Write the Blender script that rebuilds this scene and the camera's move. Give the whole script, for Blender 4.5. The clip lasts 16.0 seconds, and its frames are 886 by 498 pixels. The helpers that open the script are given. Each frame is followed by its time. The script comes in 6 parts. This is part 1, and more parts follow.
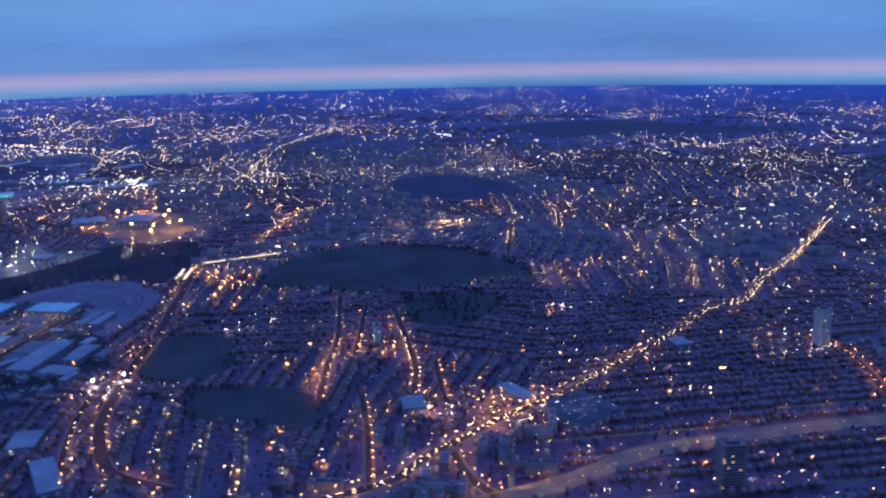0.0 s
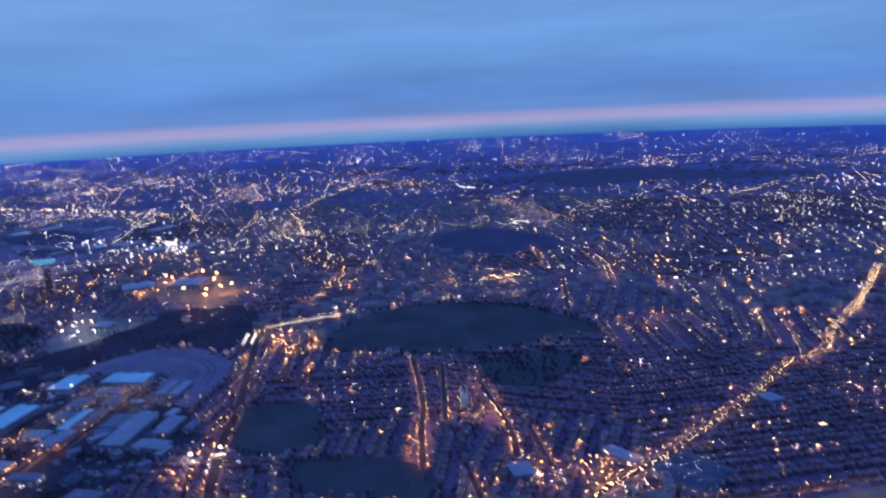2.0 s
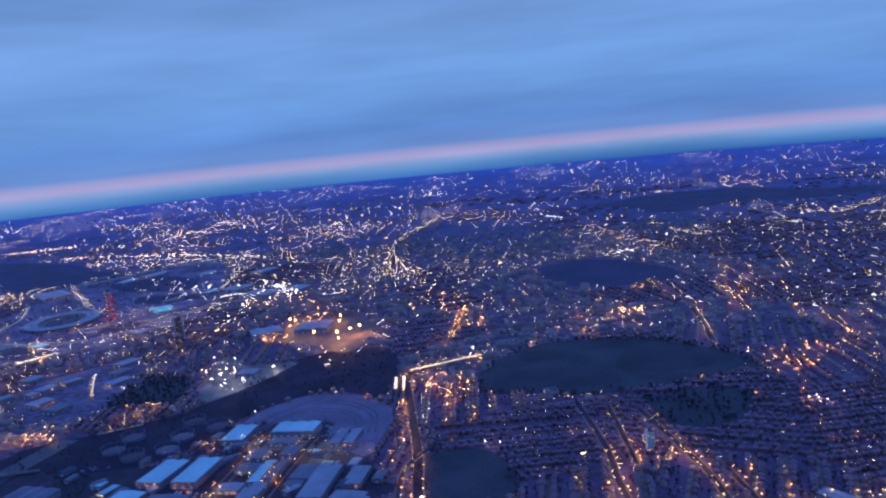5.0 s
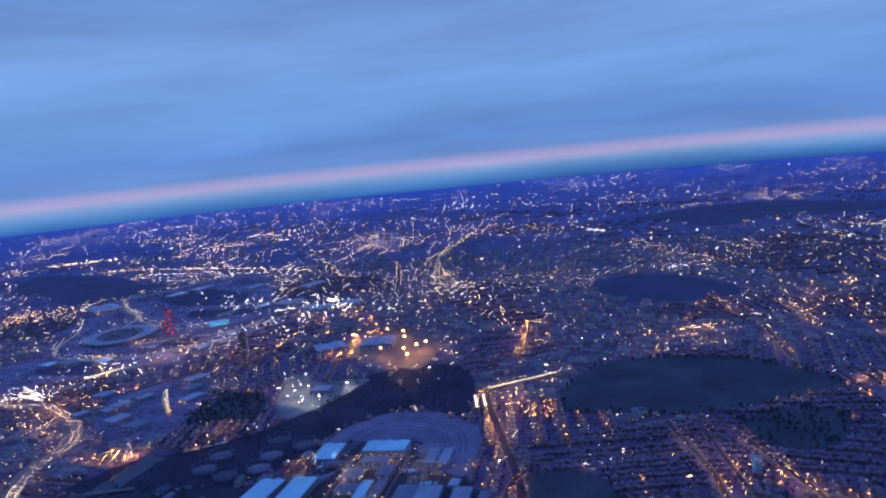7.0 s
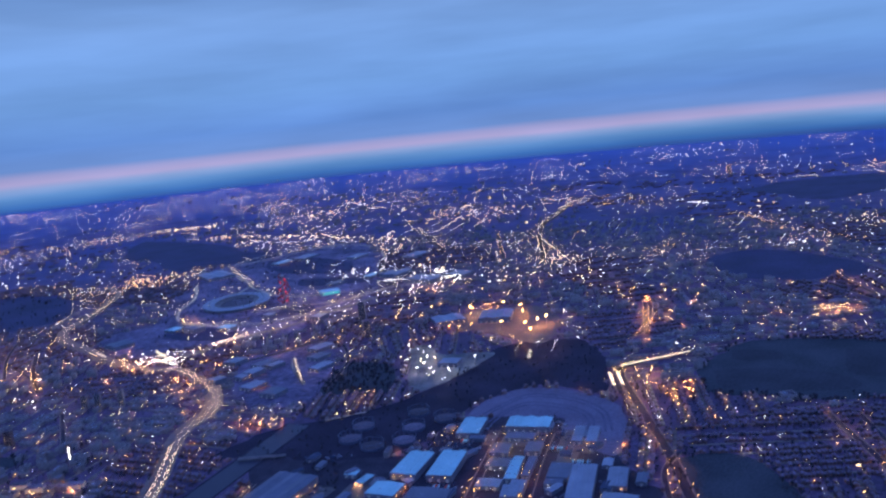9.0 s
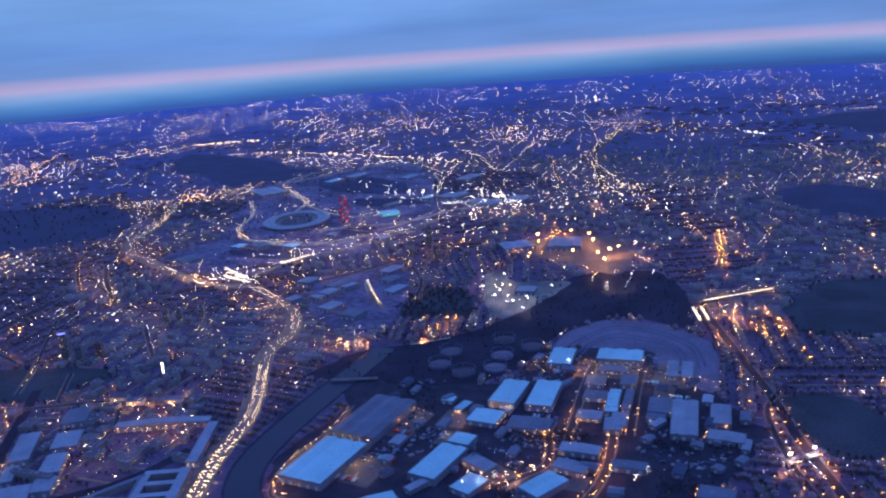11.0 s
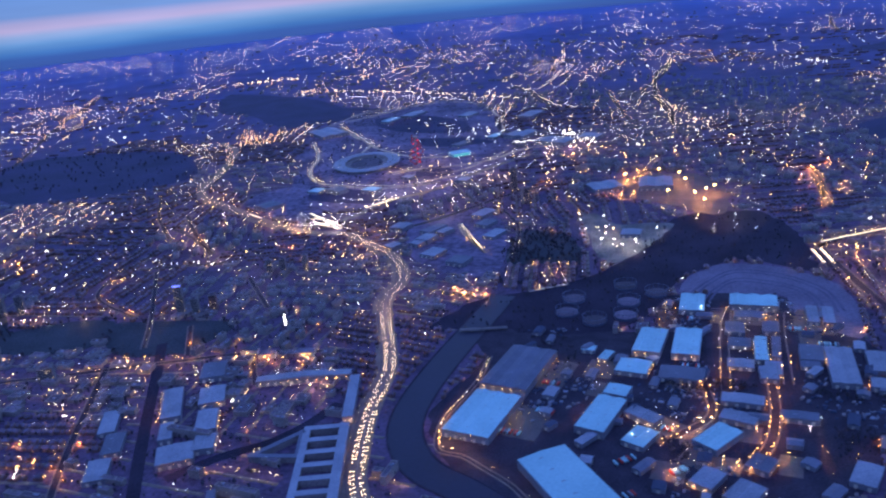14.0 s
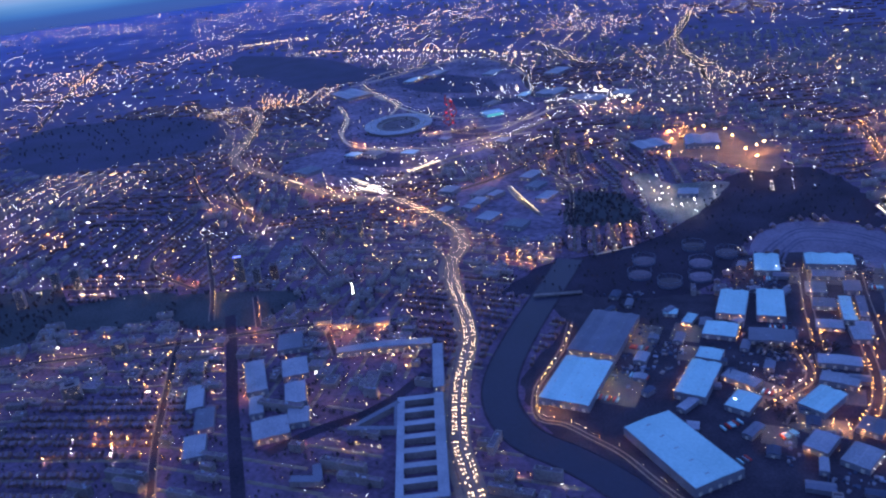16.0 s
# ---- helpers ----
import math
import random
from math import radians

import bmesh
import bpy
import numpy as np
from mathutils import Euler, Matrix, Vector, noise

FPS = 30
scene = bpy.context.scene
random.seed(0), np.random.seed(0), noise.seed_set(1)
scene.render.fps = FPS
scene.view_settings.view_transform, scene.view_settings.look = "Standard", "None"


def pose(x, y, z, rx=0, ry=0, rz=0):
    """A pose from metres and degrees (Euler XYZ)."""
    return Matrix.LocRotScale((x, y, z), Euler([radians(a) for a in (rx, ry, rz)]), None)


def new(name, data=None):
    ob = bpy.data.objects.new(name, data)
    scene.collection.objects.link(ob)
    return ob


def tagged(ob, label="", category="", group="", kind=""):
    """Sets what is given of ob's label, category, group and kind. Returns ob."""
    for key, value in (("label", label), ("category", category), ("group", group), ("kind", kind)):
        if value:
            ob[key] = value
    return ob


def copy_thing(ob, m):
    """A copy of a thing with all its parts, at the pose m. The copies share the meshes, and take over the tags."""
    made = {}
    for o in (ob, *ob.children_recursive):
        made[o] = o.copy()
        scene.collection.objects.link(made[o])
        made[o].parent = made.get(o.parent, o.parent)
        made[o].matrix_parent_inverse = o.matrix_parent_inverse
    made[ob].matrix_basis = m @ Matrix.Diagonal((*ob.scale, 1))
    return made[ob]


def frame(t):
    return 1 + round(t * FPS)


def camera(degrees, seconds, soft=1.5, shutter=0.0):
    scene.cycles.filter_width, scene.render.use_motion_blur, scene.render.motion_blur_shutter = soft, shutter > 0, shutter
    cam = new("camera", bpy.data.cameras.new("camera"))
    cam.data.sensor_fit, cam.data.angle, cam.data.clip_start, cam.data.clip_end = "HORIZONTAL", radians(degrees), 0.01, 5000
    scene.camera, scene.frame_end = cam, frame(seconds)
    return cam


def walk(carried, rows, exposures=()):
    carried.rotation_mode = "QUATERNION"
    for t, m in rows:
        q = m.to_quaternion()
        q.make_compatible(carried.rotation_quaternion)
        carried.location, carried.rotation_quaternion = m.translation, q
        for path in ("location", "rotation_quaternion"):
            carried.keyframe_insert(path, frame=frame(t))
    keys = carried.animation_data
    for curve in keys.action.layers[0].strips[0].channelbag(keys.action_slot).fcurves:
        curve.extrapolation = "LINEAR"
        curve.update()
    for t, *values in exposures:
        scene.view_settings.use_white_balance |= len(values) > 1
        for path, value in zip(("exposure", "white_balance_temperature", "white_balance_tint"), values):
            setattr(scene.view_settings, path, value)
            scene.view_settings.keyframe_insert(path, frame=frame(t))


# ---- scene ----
# The walk: seconds, east, north, height in metres, then yaw, pitch and roll in degrees
cam = camera(57.36, 16.0, soft=2.2, shutter=0.8)
ROWS = [
    (0.0, 0.00, -0.00, 238.12, 0.00, -13.74, 1.14),
    (0.5, -16.94, 0.15, 241.75, -0.08, -13.94, 2.39),
    (1.0, -33.95, 0.26, 245.39, 0.49, -13.45, 1.59),
    (1.5, -51.02, 0.32, 249.04, -0.25, -12.70, 1.99),
    (2.0, -68.15, 0.34, 252.67, -0.18, -10.35, 2.71),
    (2.5, -85.34, 0.31, 256.31, 1.07, -9.02, 4.03),
    (3.0, -102.59, 0.25, 259.94, 2.36, -8.33, 5.54),
    (3.5, -119.91, 0.14, 263.56, 2.58, -8.54, 5.03),
    (4.0, -137.28, -0.00, 267.17, 2.66, -8.75, 5.42),
    (4.5, -154.72, -0.18, 270.77, 2.81, -8.59, 5.44),
    (5.0, -172.22, -0.40, 274.36, 3.01, -8.22, 5.46),
    (5.5, -189.78, -0.65, 277.92, 3.25, -7.78, 5.47),
    (6.0, -207.40, -0.93, 281.47, 3.51, -7.41, 5.48),
    (6.5, -225.08, -1.25, 285.00, 3.79, -7.26, 5.51),
    (7.0, -242.82, -1.60, 288.51, 4.17, -7.36, 5.56),
    (7.5, -260.62, -1.97, 291.99, 5.18, -7.98, 5.18),
    (8.0, -278.48, -2.38, 295.44, 8.19, -6.89, 6.97),
    (8.5, -296.40, -2.81, 298.86, 8.82, -7.54, 6.55),
    (9.0, -314.38, -3.27, 302.26, 9.25, -9.14, 5.55),
    (9.5, -332.42, -3.75, 305.62, 9.59, -11.15, 4.37),
    (10.0, -350.52, -4.26, 308.94, 9.93, -13.04, 3.37),
    (10.5, -368.68, -4.79, 312.23, 10.38, -14.25, 2.95),
    (11.0, -386.90, -5.34, 315.47, 11.09, -14.71, 3.99),
    (11.5, -405.17, -5.91, 318.68, 10.79, -14.85, 4.16),
    (12.0, -423.50, -6.50, 321.84, 11.20, -15.16, 4.67),
    (12.5, -441.90, -7.10, 324.95, 11.65, -16.24, 4.99),
    (13.0, -460.35, -7.72, 328.02, 11.80, -17.07, 5.15),
    (13.5, -478.85, -8.36, 331.03, 11.78, -18.24, 5.24),
    (14.0, -497.42, -9.01, 334.00, 11.69, -19.39, 5.22),
    (14.5, -516.04, -9.67, 336.90, 11.76, -19.90, 5.28),
    (15.0, -534.72, -10.34, 339.76, 12.13, -21.32, 5.77),
    (15.5, -553.46, -11.02, 342.55, 11.45, -22.73, 6.14),
    (16.0, -572.26, -11.71, 345.28, 10.85, -22.45, 6.21),
]
walk(cam, [(t, pose(x, y, z, 90 + pitch, roll, yaw)) for t, x, y, z, yaw, pitch, roll in ROWS],
     exposures=[(0.0, 0.04, 6900, 11), (4.0, 0.08, 6950, 12), (8.0, 0.12, 7100, 13), (10.5, 0.22, 7300, 14), (16.0, 0.38, 7450, 14)])

# ---- dusk sky ----
SKY = [  # degrees above level, colour
    (-6.0, (0.03, 0.06, 0.28)),
    (-3.7, (0.03, 0.08, 0.33)),
    (-3.15, (0.028, 0.095, 0.38)),
    (-2.85, (0.035, 0.15, 0.48)),
    (-2.3, (0.09, 0.255, 0.6)),
    (-1.85, (0.2, 0.335, 0.67)),
    (-1.5, (0.36, 0.355, 0.67)),
    (-1.1, (0.28, 0.32, 0.65)),
    (-0.75, (0.125, 0.265, 0.65)),
    (0.6, (0.1, 0.25, 0.66)),
    (3.0, (0.135, 0.325, 0.76)),
    (8.0, (0.155, 0.335, 0.75)),
    (14.0, (0.11, 0.265, 0.67)),
    (20.0, (0.14, 0.32, 0.98)),
]


def dusk_world():
    w = bpy.data.worlds.new("dusk_sky")
    scene.world = w
    w.use_nodes = True
    n, l = w.node_tree.nodes, w.node_tree.links
    n.clear()
    out, bg = n.new("ShaderNodeOutputWorld"), n.new("ShaderNodeBackground")
    tc, sep = n.new("ShaderNodeTexCoord"), n.new("ShaderNodeSeparateXYZ")
    l.new(tc.outputs["Generated"], sep.inputs[0])
    asin = n.new("ShaderNodeMath")
    asin.operation = "ARCSINE"
    l.new(sep.outputs["Z"], asin.inputs[0])
    # streaky cloud: noise stretched along the horizon
    mp = n.new("ShaderNodeMapping")
    mp.inputs["Scale"].default_value = (1.6, 1.6, 13.0)
    l.new(tc.outputs["Generated"], mp.inputs[0])
    noi = n.new("ShaderNodeTexNoise")
    noi.inputs["Scale"].default_value = 1.6
    noi.inputs["Detail"].default_value = 4
    noi.inputs["Roughness"].default_value = 0.55
    l.new(mp.outputs[0], noi.inputs["Vector"])
    wob = n.new("ShaderNodeMath")
    wob.operation = "MULTIPLY_ADD"
    l.new(noi.outputs["Fac"], wob.inputs[0])
    wob.inputs[1].default_value = radians(0.55)
    l.new(asin.outputs[0], wob.inputs[2])
    deg = n.new("ShaderNodeMapRange")
    deg.inputs["From Min"].default_value = radians(-6 + 0.27)
    deg.inputs["From Max"].default_value = radians(20 + 0.27)
    l.new(wob.outputs[0], deg.inputs["Value"])
    ramp = n.new("ShaderNodeValToRGB")
    l.new(deg.outputs[0], ramp.inputs[0])
    e = ramp.color_ramp.elements
    e[0].color, e[1].color = (*SKY[0][1], 1), (*SKY[-1][1], 1)
    for d, c in SKY[1:-1]:
        e.new((d + 6) / 26).color = (*c, 1)
    # soft brighter and darker streaks in the overcast
    st = n.new("ShaderNodeMapRange")
    st.inputs["From Min"].default_value, st.inputs["From Max"].default_value = 0.3, 0.7
    st.inputs["To Min"].default_value, st.inputs["To Max"].default_value = 0.84, 1.12
    l.new(noi.outputs["Fac"], st.inputs["Value"])
    mul = n.new("ShaderNodeVectorMath")
    mul.operation = "SCALE"
    l.new(ramp.outputs["Color"], mul.inputs[0])
    l.new(st.outputs[0], mul.inputs["Scale"])
    l.new(mul.outputs[0], bg.inputs["Color"])
    bg.inputs["Strength"].default_value = 1.0
    l.new(bg.outputs[0], out.inputs[0])


dusk_world()


# ---- materials ----
def material(name, dark, light, scale=0.05, fine=1.2, rough=0.8, bump=0.3, metal=0.0, spread=0.0, spec=0.5):
    """Two colours mixed by a coarse and a fine noise in metres, with relief; spread varies single pieces."""
    m = bpy.data.materials.new(name)
    m.use_nodes = True
    n, l = m.node_tree.nodes, m.node_tree.links
    b = n["Principled BSDF"]
    geo = n.new("ShaderNodeNewGeometry")
    a, f = n.new("ShaderNodeTexNoise"), n.new("ShaderNodeTexNoise")
    a.inputs["Scale"].default_value, a.inputs["Detail"].default_value = scale, 4
    f.inputs["Scale"].default_value, f.inputs["Detail"].default_value = fine, 3
    for t in (a, f):
        l.new(geo.outputs["Position"], t.inputs["Vector"])
    s = n.new("ShaderNodeMath")
    s.operation = "ADD"
    l.new(a.outputs["Fac"], s.inputs[0])
    l.new(f.outputs["Fac"], s.inputs[1])
    r = n.new("ShaderNodeMapRange")
    r.inputs["From Min"].default_value, r.inputs["From Max"].default_value = 0.7, 1.3
    l.new(s.outputs[0], r.inputs["Value"])
    mix = n.new("ShaderNodeMix")
    mix.data_type = "RGBA"
    mix.inputs["A"].default_value, mix.inputs["B"].default_value = (*dark, 1), (*light, 1)
    l.new(r.outputs[0], mix.inputs["Factor"])
    col = mix.outputs["Result"]
    if spread:
        ob = n.new("ShaderNodeObjectInfo")
        isl = n.new("ShaderNodeMath")
        isl.operation = "ADD"
        l.new(ob.outputs["Random"], isl.inputs[0])
        l.new(geo.outputs["Random Per Island"], isl.inputs[1])
        v = n.new("ShaderNodeMapRange")
        v.inputs["From Max"].default_value = 2.0
        v.inputs["To Min"].default_value, v.inputs["To Max"].default_value = 1 - spread, 1 + spread
        l.new(isl.outputs[0], v.inputs["Value"])
        sc = n.new("ShaderNodeVectorMath")
        sc.operation = "SCALE"
        l.new(col, sc.inputs[0])
        l.new(v.outputs[0], sc.inputs["Scale"])
        col = sc.outputs[0]
    l.new(col, b.inputs["Base Color"])
    b.inputs["Roughness"].default_value, b.inputs["Metallic"].default_value = rough, metal
    b.inputs["Specular IOR Level"].default_value = spec
    if bump:
        bp = n.new("ShaderNodeBump")
        bp.inputs["Strength"].default_value, bp.inputs["Distance"].default_value = bump, 0.2
        l.new(f.outputs["Fac"], bp.inputs["Height"])
        l.new(bp.outputs[0], b.inputs["Normal"])
    return m


def lamp_material(name, colour, strength):
    m = bpy.data.materials.new(name)
    m.use_nodes = True
    n, l = m.node_tree.nodes, m.node_tree.links
    n.clear()
    out, e = n.new("ShaderNodeOutputMaterial"), n.new("ShaderNodeEmission")
    e.inputs["Color"].default_value, e.inputs["Strength"].default_value = (*colour, 1), strength
    l.new(e.outputs[0], out.inputs[0])
    return m


GROUND = material("town_ground", (0.042, 0.029, 0.062), (0.15, 0.096, 0.19), 0.03, 0.25, 0.7, 0.2, spec=0.2)
GRASS = material("dusk_grass", (0.026, 0.034, 0.048), (0.066, 0.074, 0.098), 0.02, 0.4, 0.8, 0.3, spec=0.15)
# grass of the far parks, with the blue of distant air in its colour
HAZED_GRASS = material("far_hazed_grass", (0.022, 0.024, 0.066), (0.05, 0.047, 0.13), 0.012, 0.2, 0.75, 0.3, spec=0.25)
PITCH = material("mown_grass", (0.026, 0.031, 0.045), (0.052, 0.056, 0.08), 0.02, 0.3, 0.8, 0.2, spec=0.15)
SCRUB = material("scrub", (0.014, 0.012, 0.028), (0.045, 0.036, 0.07), 0.02, 0.5, 0.8, 0.4, spec=0.15)
BARE = material("bare_ground", (0.085, 0.07, 0.13), (0.19, 0.16, 0.255), 0.02, 0.3, 0.85, 0.3)
ASPHALT = material("asphalt", (0.014, 0.013, 0.03), (0.055, 0.045, 0.075), 0.05, 0.6, 0.7, 0.1, spec=0.15)
PAVING = material("paving", (0.11, 0.085, 0.09), (0.2, 0.165, 0.165), 0.1, 1.5, 0.75, 0.1)
WATER = material("river_water", (0.01, 0.012, 0.04), (0.016, 0.018, 0.055), 0.02, 0.3, 0.4, 0.1, spec=0.3)
SLATE = material("roof_slate", (0.05, 0.035, 0.065), (0.14, 0.092, 0.16), 0.02, 1.5, 0.5, 0.2, spread=0.75)
BRICK = material("house_brick", (0.08, 0.045, 0.05), (0.22, 0.13, 0.14), 0.02, 1.2, 0.85, 0.2, spread=0.6)
CONCRETE = material("concrete", (0.11, 0.095, 0.115), (0.28, 0.245, 0.27), 0.04, 0.8, 0.8, 0.2, spread=0.25)
FLATROOF = material("felt_roof", (0.04, 0.032, 0.055), (0.17, 0.13, 0.2), 0.03, 0.6, 0.75, 0.15, spread=0.7)
SHEETROOF = material("pale_sheet_roof", (0.19, 0.46, 0.55), (0.29, 0.6, 0.7), 0.03, 0.5, 0.5, 0.1, spread=0.15)
GREYROOF = material("grey_sheet_roof", (0.13, 0.16, 0.24), (0.26, 0.3, 0.41), 0.05, 0.8, 0.5, 0.1, spread=0.2)
DARKROOF = material("dark_sheet_roof", (0.06, 0.074, 0.135), (0.115, 0.135, 0.22), 0.05, 0.8, 0.5, 0.1, spread=0.15)
DECKROOF = material("car_park_deck", (0.035, 0.05, 0.095), (0.065, 0.085, 0.15), 0.05, 0.8, 0.8, 0.1, spec=0.2)
CLADDING = material("wall_cladding", (0.1, 0.11, 0.16), (0.2, 0.21, 0.28), 0.05, 0.8, 0.6, 0.1)
SHUTTER = material("shutter_paint", (0.4, 0.38, 0.36), (0.55, 0.52, 0.5), 0.3, 3.0, 0.5, 0.05)
LEAF = material("tree_leaf", (0.02, 0.019, 0.03), (0.06, 0.05, 0.08), 0.05, 0.9, 0.9, 0.4, spread=0.3)
BARK = material("tree_bark", (0.05, 0.04, 0.03), (0.1, 0.08, 0.065), 0.3, 3.0, 0.9, 0.3)
STEEL = material("galvanised_steel", (0.25, 0.25, 0.27), (0.4, 0.4, 0.42), 0.3, 3.0, 0.45, 0.05, metal=0.7)
REDSTEEL = material("red_painted_steel", (0.35, 0.015, 0.02), (0.55, 0.03, 0.035), 0.1, 2.0, 0.45, 0.05)
CARPAINT = material("car_paint", (0.05, 0.05, 0.06), (0.3, 0.3, 0.32), 0.2, 2.0, 0.3, 0.0, spread=0.8)
GLASS = material("window_glass", (0.02, 0.025, 0.035), (0.03, 0.035, 0.05), 0.2, 2.0, 0.1, 0.0)
SODIUM = lamp_material("sodium_lamp", (1.0, 0.48, 0.15), 16.0)
WARM = lamp_material("warm_lamp", (1.0, 0.68, 0.34), 15.0)
COOL = lamp_material("white_lamp", (0.86, 0.9, 0.98), 11.0)
FAR_SODIUM = lamp_material("far_sodium_lamp", (1.0, 0.5, 0.2), 7.5)
FAR_WARM = lamp_material("far_warm_lamp", (1.0, 0.72, 0.42), 8.0)
FAR_COOL = lamp_material("far_white_lamp", (0.88, 0.9, 0.95), 7.0)
SODIUM_HEAD = lamp_material("sodium_lamp_glass", (1.0, 0.36, 0.1), 1050.0)
ROAD_GLASS = lamp_material("road_lamp_glass", (1.0, 0.36, 0.1), 1500.0)
WARM_HEAD = lamp_material("warm_lamp_glass", (1.0, 0.47, 0.18), 850.0)
COOL_HEAD = lamp_material("white_lamp_glass", (0.88, 0.84, 0.9), 230.0)
FLOOD = lamp_material("flood_lamp", (1.0, 0.55, 0.2), 16.0)
FLOOD_GLASS = lamp_material("flood_lamp_glass", (1.0, 0.42, 0.12), 360.0)
FLOODW = lamp_material("white_flood_lamp", (0.9, 0.95, 1.0), 9.0)
FLOODW_GLASS = lamp_material("white_flood_lamp_glass", (0.95, 0.95, 0.9), 520.0)
REDLAMP = lamp_material("red_lamp", (1.0, 0.05, 0.06), 3.0)
BLUELAMP = lamp_material("blue_lamp", (0.1, 0.16, 1.0), 4.0)
HEADLIGHT = lamp_material("car_headlight", (1.0, 0.74, 0.5), 8.0)
LIT_WINDOW = lamp_material("lit_window", (1.0, 0.72, 0.42), 1.6)
TAILLIGHT = lamp_material("car_tail_light", (1.0, 0.1, 0.05), 6.0)
TURQ = lamp_material("turquoise_lit_panel", (0.1, 0.65, 0.8), 0.8)


# ---- building helpers ----
rng = np.random.default_rng(7)


def empty(name, m, label, category, group=""):
    e = new(name)
    e.matrix_basis = m
    return tagged(e, label, category, group)


def link(name, verts, faces, mats, parent=None, label="", mat_index=None):
    me = bpy.data.meshes.new(name)
    me.from_pydata([tuple(v) for v in verts], [], [tuple(f) for f in faces])
    for m in mats if isinstance(mats, (list, tuple)) else [mats]:
        me.materials.append(m)
    if mat_index is not None:
        me.polygons.foreach_set("material_index", mat_index)
    ob = new(name, me)
    if parent is not None:
        ob.parent = parent
    if label:
        ob["label"] = label
    return ob


def part(name, bm, mat, parent, label=""):
    me = bpy.data.meshes.new(name)
    bm.to_mesh(me)
    bm.free()
    me.materials.append(mat)
    ob = new(name, me)
    ob.parent = parent
    if label:
        ob["label"] = label
    return ob


def box_bm(*boxes, bevel=0.0):
    """boxes: (x, y, z, sx, sy, sz): centre of the base and size."""
    bm = bmesh.new()
    for x, y, z, sx, sy, sz in boxes:
        bmesh.ops.create_cube(bm, size=1, matrix=Matrix.Translation((x, y, z + sz / 2)) @ Matrix.Diagonal((sx, sy, sz, 1)))
    if bevel:
        bmesh.ops.bevel(bm, geom=bm.edges[:], offset=bevel, segments=1, affect="EDGES")
    return bm


def lamp_head(name, centre, half, rise, tone, parent, label="", sides=8):
    """A hooded lamp: a faintly glowing hood over a bright glass that faces down."""
    x, y, z = centre
    v = [(x + half * math.cos(2 * math.pi * k / sides), y + half * math.sin(2 * math.pi * k / sides), z) for k in range(sides)]
    v += [(x + half * 0.6 * math.cos(2 * math.pi * k / sides), y + half * 0.6 * math.sin(2 * math.pi * k / sides), z + rise * 0.8) for k in range(sides)] + [(x, y, z + rise)]
    f = [(k, (k + 1) % sides, sides + (k + 1) % sides, sides + k) for k in range(sides)] + [(sides + k, sides + (k + 1) % sides, 2 * sides) for k in range(sides)] + [tuple(range(sides - 1, -1, -1))]
    return link(name, v, f, [tone[0], tone[1]], parent, label, [0] * (2 * sides) + [1])


def tube_bm(r0, r1, h, sides=8, z=0.0):
    bm = bmesh.new()
    bmesh.ops.create_cone(bm, cap_ends=True, segments=sides, radius1=r0, radius2=r1, depth=h, matrix=Matrix.Translation((0, 0, z + h / 2)))
    return bm


def swarm(name, tv, tf, ti, place, mats, label, category, kind="stuff"):
    """Many copies of one small shape in one mesh. place: rows x, y, z, turn, sx, sy, sz and, if 8 wide, a shift of the material."""
    tv, place = np.array(tv, float), np.array(place, float)
    n, k = len(place), len(tv)
    c, s = np.cos(place[:, 3])[:, None], np.sin(place[:, 3])[:, None]
    x, y = tv[None, :, 0] * place[:, 4:5], tv[None, :, 1] * place[:, 5:6]
    v = np.stack([c * x - s * y + place[:, 0:1], s * x + c * y + place[:, 1:2], tv[None, :, 2] * place[:, 6:7] + place[:, 2:3]], 2).reshape(-1, 3)
    lens = np.array([len(f) for f in tf])
    flat = np.concatenate([np.array(f) for f in tf])
    loops = (flat[None, :] + (np.arange(n) * k)[:, None]).ravel()
    starts = np.concatenate([[0], np.cumsum(np.tile(lens, n))[:-1]])
    me = bpy.data.meshes.new(name)
    me.vertices.add(len(v))
    me.vertices.foreach_set("co", v.ravel())
    me.loops.add(len(loops))
    me.loops.foreach_set("vertex_index", loops.astype(np.int32))
    me.polygons.add(len(lens) * n)
    me.polygons.foreach_set("loop_start", starts.astype(np.int32))
    mi = np.tile(np.array(ti), n)
    if place.shape[1] > 7:
        mi = mi + np.repeat(place[:, 7].astype(int), len(lens))
    for m in mats:
        me.materials.append(m)
    me.polygons.foreach_set("material_index", mi.astype(np.int32))
    me.update(calc_edges=True)
    return tagged(new(name, me), label, category, "", kind)


def smooth(pts, step=6.0):
    """A curve through the points, evenly stepped."""
    p = np.array(pts, float)
    p = np.vstack([2 * p[0] - p[1], p, 2 * p[-1] - p[-2]])
    out = []
    for a, b, c, d in zip(p[:-3], p[1:-2], p[2:-1], p[3:]):
        for u in np.linspace(0, 1, 16, endpoint=False):
            out.append(0.5 * (2 * b + (c - a) * u + (2 * a - 5 * b + 4 * c - d) * u * u + (3 * b - a - 3 * c + d) * u ** 3))
    out = np.array(out + [p[-2]])
    s = np.concatenate([[0], np.cumsum(np.hypot(*np.diff(out, axis=0).T))])
    t = np.linspace(0, s[-1], max(2, int(s[-1] / step) + 1))
    return np.stack([np.interp(t, s, out[:, 0]), np.interp(t, s, out[:, 1])], 1)


def normals(p):
    d = np.gradient(p, axis=0)
    d /= np.hypot(*d.T)[:, None] + 1e-9
    return np.stack([-d[:, 1], d[:, 0]], 1), np.arctan2(d[:, 1], d[:, 0])


